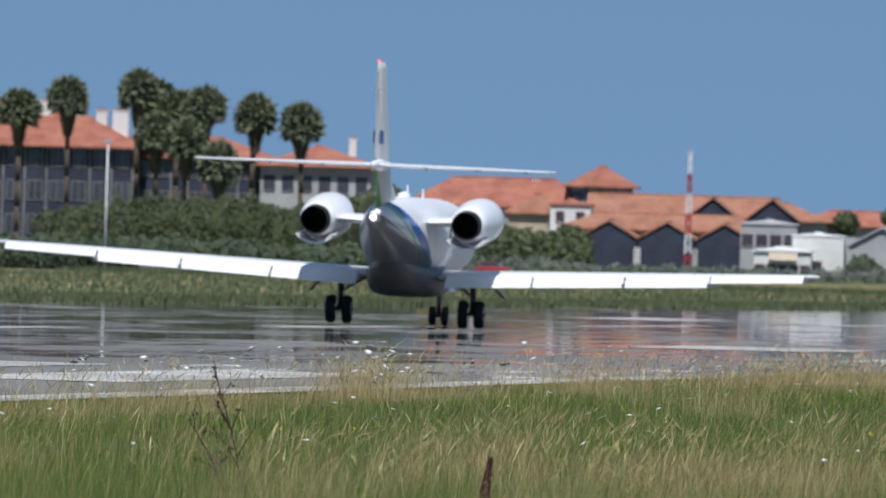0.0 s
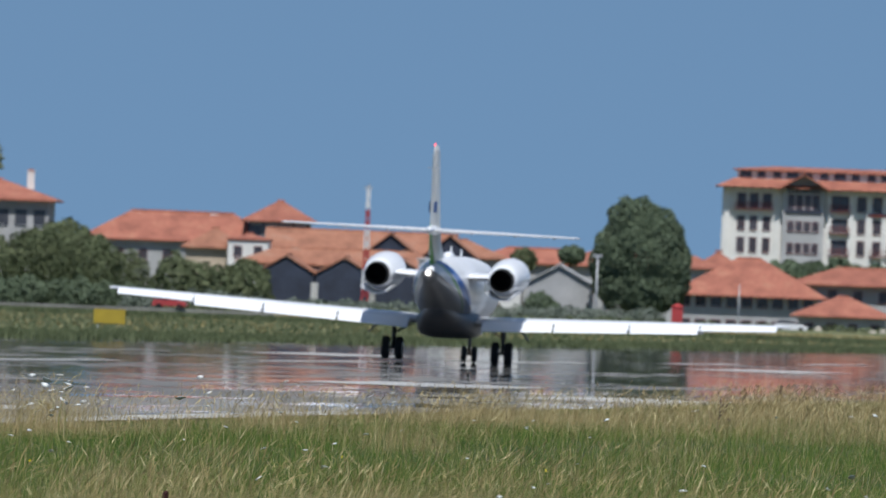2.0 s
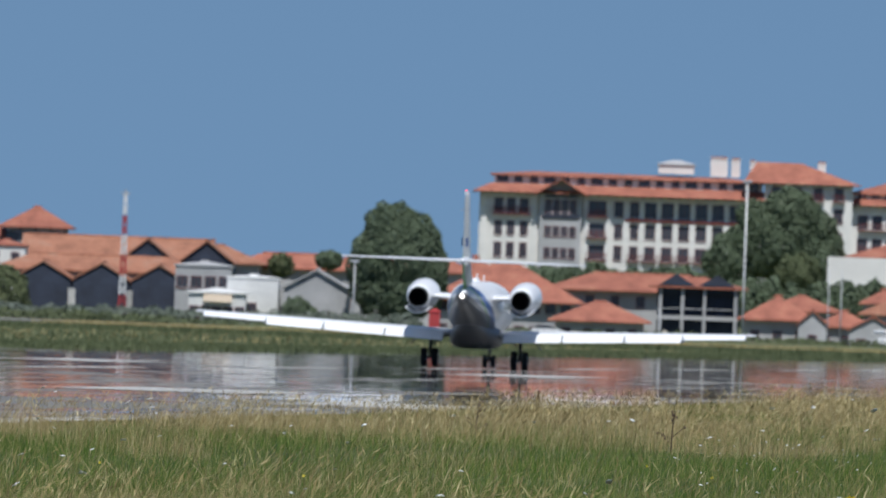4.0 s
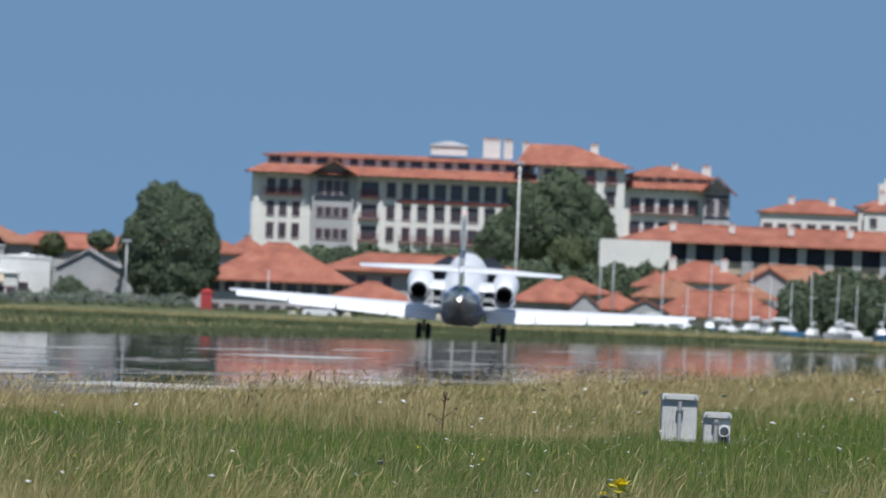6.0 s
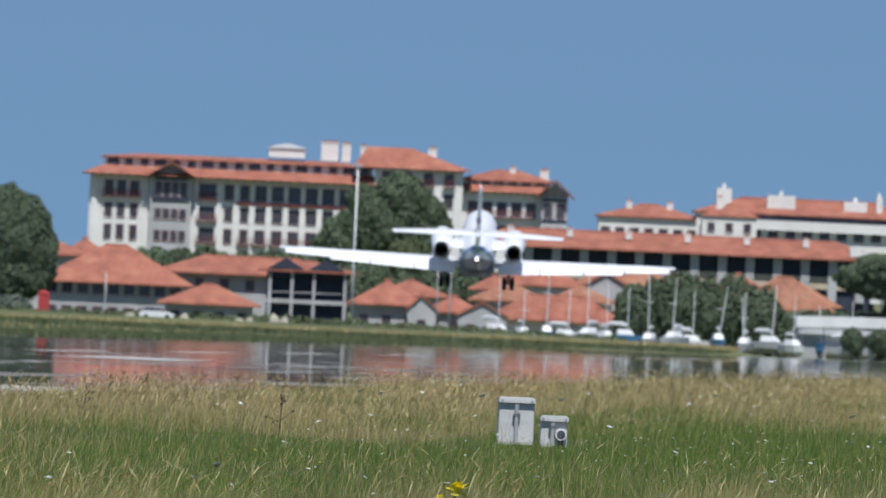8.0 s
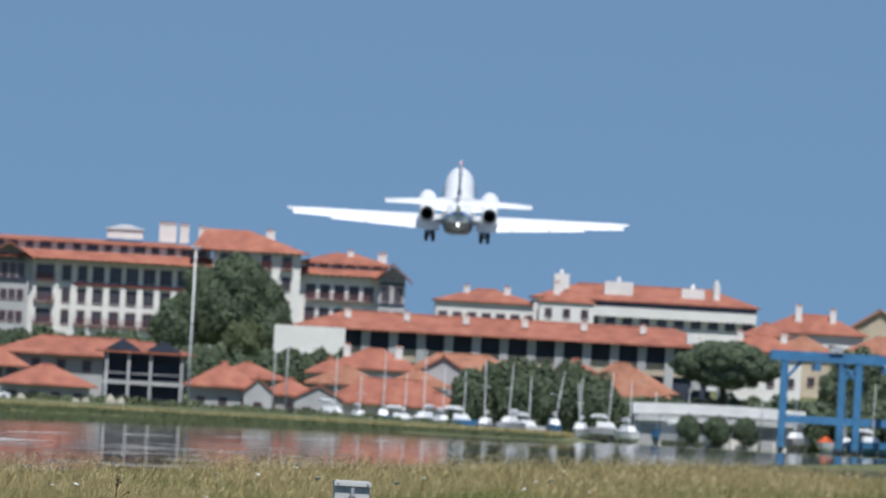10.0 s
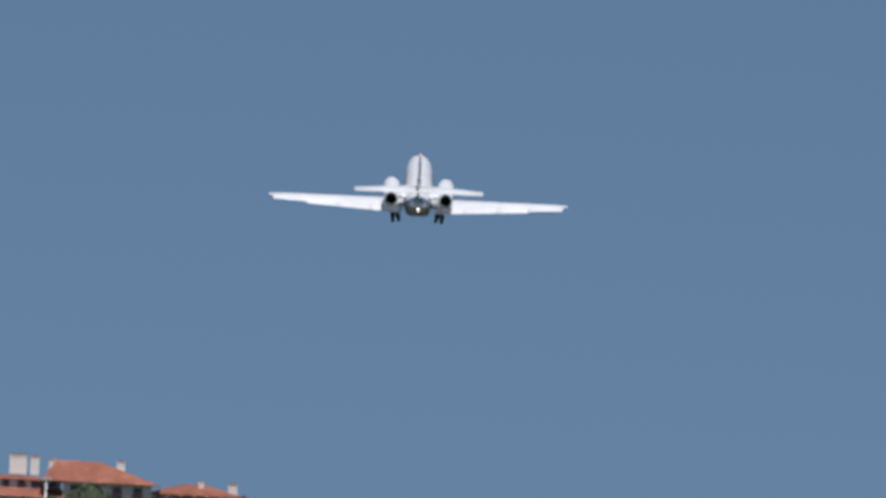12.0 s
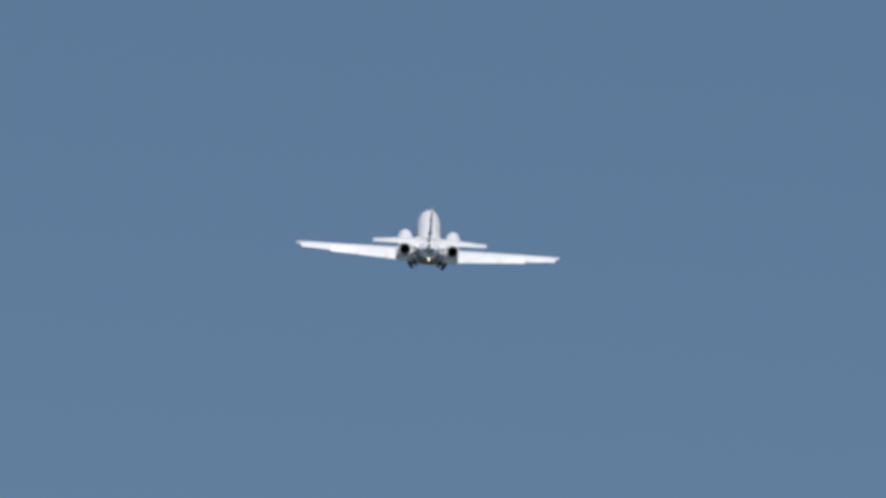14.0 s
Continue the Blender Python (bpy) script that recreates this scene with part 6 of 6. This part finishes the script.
    tagged(part("white_flowers", sheet("white_flowers", hv, np.concatenate(tri), PETAL), None), "white wild carrot flowers standing in the meadow", "flowers", kind="stuff")
    tagged(part("flower_stems", sheet("flower_stems", vs, ts, GRASS_GREEN), None), "thin green stems of the white flowers", "stems", kind="stuff")


meadow()


def far_grass():
    """Rank grass along the far edge of the runway and straw on the bank behind it."""
    rng = np.random.default_rng(90)
    for name, n, x0, x1, y0, y1, z, h0, h1, w, mat_, label in (
            ("rank_grass", 80000, -67.6, -82, 330, 1290, 0, 0.05, 0.26, 0.04, LEAF_OLIVE, "dark rank grass along the far runway edge"),
            ("far_meadow", 60000, -82, -260, 430, 1300, 0, 0.06, 0.28, 0.05, LEAF_OLIVE, "rough green grass beyond the runway"),
            ("far_straw", 7000, -82, -260, 430, 1300, 0, 0.10, 0.38, 0.04, GRASS_DRY, "dry grass stalks beyond the runway"),
            ("bank_grass", 26000, -150, -58, 1345, 1395, 0.4, 0.2, 0.5, 0.06, GRASS_DRY, "pale dry grass on the low bank"),
            ("bank_green", 60000, -190, -58, 1300, 1375, 0.1, 0.25, 0.6, 0.06, LEAF_OLIVE, "green rough grass on the low bank")):
        x, y = rng.uniform(min(x0, x1), max(x0, x1), n), rng.uniform(y0, y1, n)
        v, t = spears(rng, np.arctan2(x, y), np.hypot(x, y), rng.uniform(h0, h1, n), np.full(n, w), 0.3)
        v[:, 2] += z
        tagged(part(name, sheet(name, v, t, mat_), None), label, "grass", kind="stuff")


far_grass()


def weed(x, y, h, label, seed, spread=0.5, twigs=12, lean=0.06, thick=1.0):
    w = thing("weed", pose(x, y, 0), label, "weed")
    r = random.Random(seed)
    stem = part("stem", Shape().tube((0, 0, 0), (lean * h * 0.4, 0, h * 0.5), 0.010 * thick, 0.008 * thick, 6).tube((lean * h * 0.4, 0, h * 0.5), (lean * h, 0, h), 0.008 * thick, 0.004 * thick, 6), WEED, w)
    for k in range(twigs):
        f = r.uniform(0.25, 1.0)
        az = r.uniform(0, 6.283)
        o = Vector((lean * h * (0.8 * f if f < 0.5 else 0.4 + 1.2 * (f - 0.5)), 0, h * f))
        e = o + Vector((math.cos(az) * spread * h * (1.1 - f), math.sin(az) * spread * h * (1.1 - f), h * 0.3 * r.uniform(0.4, 1)))
        part("twig", Shape().tube(o, e, 0.005 * thick, 0.003 * thick, 5), WEED, stem)
        for q in range(2):
            c = o.lerp(e, r.uniform(0.55, 1.0)) + Vector((r.uniform(-0.02, 0.02), 0, r.uniform(-0.02, 0.02)))
            g = r.uniform(0.8, 1.5) * thick
            part("seed_head", Shape().turned([(-0.013 * g, 0.002), (-0.004 * g, 0.010 * g), (0.006 * g, 0.009 * g), (0.013 * g, 0.002)], Matrix.Translation(c), 6), WEED, stem)
    return w


def dock(x, y, h, seed):
    w = thing("dock_plant", pose(x, y, 0, 0, 8, 0), "dark red-brown dock stalk gone to seed", "weed")
    r = random.Random(seed)
    part("stem", Shape().tube((0, 0, 0), (0, 0, h), 0.012, 0.005, 6), WEED, w)
    heads = Shape()
    for k in range(300):
        f = r.uniform(0.4, 1.0)
        rad = 0.030 * (1.12 - f) + 0.002
        az = r.uniform(0, 6.283)
        heads.turned([(-0.014, 0.002), (0, 0.012), (0.014, 0.002)], Matrix.Translation((rad * math.cos(az), rad * math.sin(az), h * f)), 5)
    tagged(part("seed_spike", heads, DOCK, w), kind="stuff")
    return w


def yellow_flower(x, y, h, seed=1):
    f = thing("yellow_flower", pose(x, y, 0), "bright yellow flower in the near grass", "flower")
    part("stem", Shape().tube((0, 0, 0), (0.01, 0, h), 0.005, 0.004, 6), GRASS_GREEN, f)
    r = random.Random(seed)
    pet = Shape()
    for k in range(34):                              # a loose ruffled head
        a, e = r.uniform(0, 6.283), r.uniform(-0.5, 1.3)
        out = Vector((math.cos(a) * math.cos(e), math.sin(a) * math.cos(e), math.sin(e)))
        side = Vector((-math.sin(a), math.cos(a), 0)) * 0.017
        o = Vector((0.01, 0, h + 0.02))
        n = r.uniform(0.040, 0.062)
        pet.add([o + out * 0.008, o + out * n * 0.6 + side, o + out * n + Vector((0, 0, r.uniform(-0.01, 0.006))), o + out * n * 0.6 - side], [(0, 1, 2, 3)])
    part("petals", pet, PETAL_YELLOW, f)
    part("disc", Shape().turned([(-0.015, 0.005), (0, 0.02), (0.015, 0.005)], Matrix.Translation((0.01, 0, h + 0.02)), 8), PETAL_YELLOW, f)
    return f


def field_box(x, y, w, d, h, label, gauge=False):
    """A pale cabinet sunk in the grass: plain body, overhanging lid, a standpipe clamped before it."""
    b = thing("field_cabinet", pose(x, y, 0, 0, 0, 6), label, "electrical cabinet", "airfield cabinets")
    body = part("body", Shape().box(-w / 2, w / 2, -d / 2, d / 2, -0.02, h - 0.07, bevel=0.012), CABINET, b)
    lid = part("lid", Shape().box(-w / 2 - 0.012, w / 2 + 0.012, -d / 2 - 0.05, d / 2 + 0.02, h - 0.07, h - 0.02, bevel=0.01).box(-w / 2 + 0.01, w / 2 - 0.01, -d / 2 - 0.02, d / 2, h - 0.02, h), CABINET, b)
    for sx in (-0.42, 0.42):
        part("lid_screw", Shape().tube((sx * w, -d / 2 - 0.058, h - 0.045), (sx * w, -d / 2 - 0.05, h - 0.045), 0.012, 0.012, 8), STEEL, lid)
    px = 0.0 if not gauge else -w * 0.06
    pipe = part("standpipe", Shape().tube((px, -d / 2 - 0.045, 0), (px, -d / 2 - 0.045, h - 0.09), 0.026, 0.026, 12), GALV, b)
    part("pipe_clamp", Shape().box(px - 0.045, px + 0.045, -d / 2 - 0.075, -d / 2 - 0.002, h * 0.62, h * 0.62 + 0.03), STEEL, pipe)
    if gauge:
        dial = part("gauge", Shape().turned([(-0.07, 0.055), (-0.07, 0.07), (-0.02, 0.075), (0.0, 0.06)], Matrix.Translation((w * 0.26, -d / 2, h * 0.42)), 20), WHITE_PAINT, body, "round glazed gauge")
        part("glass", Shape().turned([(-0.080, 0.01), (-0.074, 0.054)], Matrix.Translation((w * 0.26, -d / 2, h * 0.42)), 18), GLASS_DARK, dial)
        part("gauge_foot", Shape().tube((w * 0.26, -d / 2 - 0.035, 0), (w * 0.26, -d / 2 - 0.035, h * 0.25), 0.035, 0.03, 10), RUBBER, body)
    return b


def guidance_sign(x, y, w, h, label):
    """A yellow airfield sign box on two legs."""
    b = thing("runway_sign", pose(x, y, 0, 0, 0, 6), label, "sign")
    panel = part("panel", Shape().box(-w / 2, w / 2, -0.12, 0.12, 0.22, 0.22 + h, bevel=0.02), SIGN_YELLOW, b)
    part("panel_frame", Shape().box(-w / 2 - 0.03, w / 2 + 0.03, -0.09, 0.09, 0.19, 0.22).box(-w / 2 - 0.03, w / 2 + 0.03, -0.09, 0.09, 0.22 + h, 0.25 + h), GEAR_DARK, panel)
    for sx in (-0.36, 0.36):
        part("leg", Shape().tube((sx * w, 0, 0), (sx * w, 0, 0.22), 0.04, 0.04, 8), GALV, b)
    return b


SIGN_YELLOW = surface("sign_yellow", (0.40, 0.29, 0.03), 0.5, var=0.1, scale=2, fine=10, bump=0.0)
guidance_sign(-96.8, 794, 1.6, 0.72, "yellow airfield guidance sign standing in the grass")
CABINET = surface("cabinet_grey", (0.60, 0.60, 0.58), 0.55, var=0.12, scale=3, fine=25, bump=0.05)
field_box(-10.95, 197.0, 0.44, 0.34, 0.60, "pale grey metal cabinet standing in the meadow")
field_box(-10.40, 195.6, 0.33, 0.28, 0.40, "small grey metal junction box with a round gauge", gauge=True)
weed(-12.69, 95.04, 0.70, "tall brown dead weed leaning in the near grass", 3, spread=0.42, twigs=15, lean=-0.26, thick=0.75)
weed(-13.01, 96.54, 0.42, "tall brown dead weed leaning in the near grass", 4, spread=0.6, twigs=9, lean=-0.5, thick=0.8)
weed(-13.4, 190.0, 0.5, "brown dead branching weed in the meadow", 6, twigs=8)
weed(-17.0, 205.0, 0.45, "brown dead branching weed in the meadow", 7, twigs=8)
dock(-10.6, 89.5, 0.37, 5)
dock(-20.6, 260.0, 0.45, 8)
yellow_flower(-6.53, 110.0, 0.19).scale = (2.0, 2.0, 1.45)
yellow_flower(-6.82, 113.2, 0.18, 2).scale = (0.9, 0.9, 1)
for k, (x, y) in enumerate(((-15.2, 120), (-15.5, 118), (-9.5, 140), (-10.8, 150), (-12.0, 128), (-14.2, 133))):
    yellow_flower(x, y, 0.62, k).scale = (0.3, 0.3, 0.3)

# ---- what moves ----
# seconds, metres across and along the runway, wheel height, nose-up, right wing down, nose to the left (degrees)
JET_ROWS = [
    (0.0, -45.58, 368.7, 0.0, 0.0, 0.8, 0.0), (0.5, -45.33, 386.4, 0.0, 0.0, 0.9, 0.0), (1.0, -44.99, 405.7, 0.0, 0.0, 0.9, 0.1), (1.5, -45.06, 426.5, 0.0, 0.0, 1.0, 0.1),
    (2.0, -45.0, 448.5, 0.0, 0.0, 1.2, 0.1), (2.5, -45.16, 471.7, 0.0, 0.0, 1.2, 0.2), (3.0, -45.28, 495.9, 0.0, 0.0, 0.7, 0.2), (4.2, -45.55, 557.8, 0.0, 0.3, 0.5, 0.3),
    (5.0, -45.84, 601.8, 0.0, 2.2, 0.4, 1.2), (5.5, -45.98, 629.5, 0.08, 5.0, 0.5, 1.8), (6.0, -45.8, 658.2, 0.42, 6.8, 1.3, 2.5), (6.5, -45.77, 687.2, 0.66, 7.5, 1.1, 2.9),
    (7.0, -45.45, 716.8, 1.1, 7.9, 0.9, 2.9), (7.5, -45.51, 746.7, 1.88, 8.4, 0.5, 2.9), (7.7, -45.5, 758.8, 2.41, 8.6, 0.7, 2.9), (8.7, -45.18, 819.9, 5.62, 10.7, 0.3, 2.9),
    (9.8, -44.95, 888.7, 10.23, 12.7, 0.0, 2.9), (10.0, -44.92, 901.4, 11.39, 13.1, -0.1, 2.9), (10.5, -44.83, 933.4, 14.71, 14.4, -0.6, 2.8), (11.0, -44.76, 965.6, 19.03, 14.9, -0.8, 2.8),
    (11.5, -44.88, 998.3, 23.82, 15.0, 0.2, 2.8), (12.0, -45.13, 1031.4, 29.51, 15.1, -0.5, 2.8), (12.5, -45.42, 1065.0, 35.17, 14.8, -0.4, 2.8), (13.0, -45.42, 1099.1, 40.77, 15.2, -0.4, 2.8),
    (13.5, -45.42, 1133.9, 46.37, 16.3, 0.1, 2.8), (14.0, -45.42, 1169.2, 51.97, 16.3, 0.8, 2.8)]


def motions():
    walk(jet, [(t, Matrix.Translation((x, y, z + 0.022)) @ Matrix.Rotation(radians(w), 4, "Z") @ Matrix.Rotation(radians(p), 4, "X") @ Matrix.Rotation(radians(b), 4, "Y")) for t, x, y, z, p, b, w in JET_ROWS])
    for side, leg in main_gears:                 # the main wheels fold inwards after take-off
        walk(leg, [(t, Matrix.Translation((1.56 * side, 0.2, 1.2)) @ Matrix.Rotation(radians(g * side), 4, "Y")) for t, g in ((0.0, 0), (11.2, 0), (12.0, 9), (12.5, 13), (13.0, 20), (13.5, 26), (14.0, 34))])


motions()
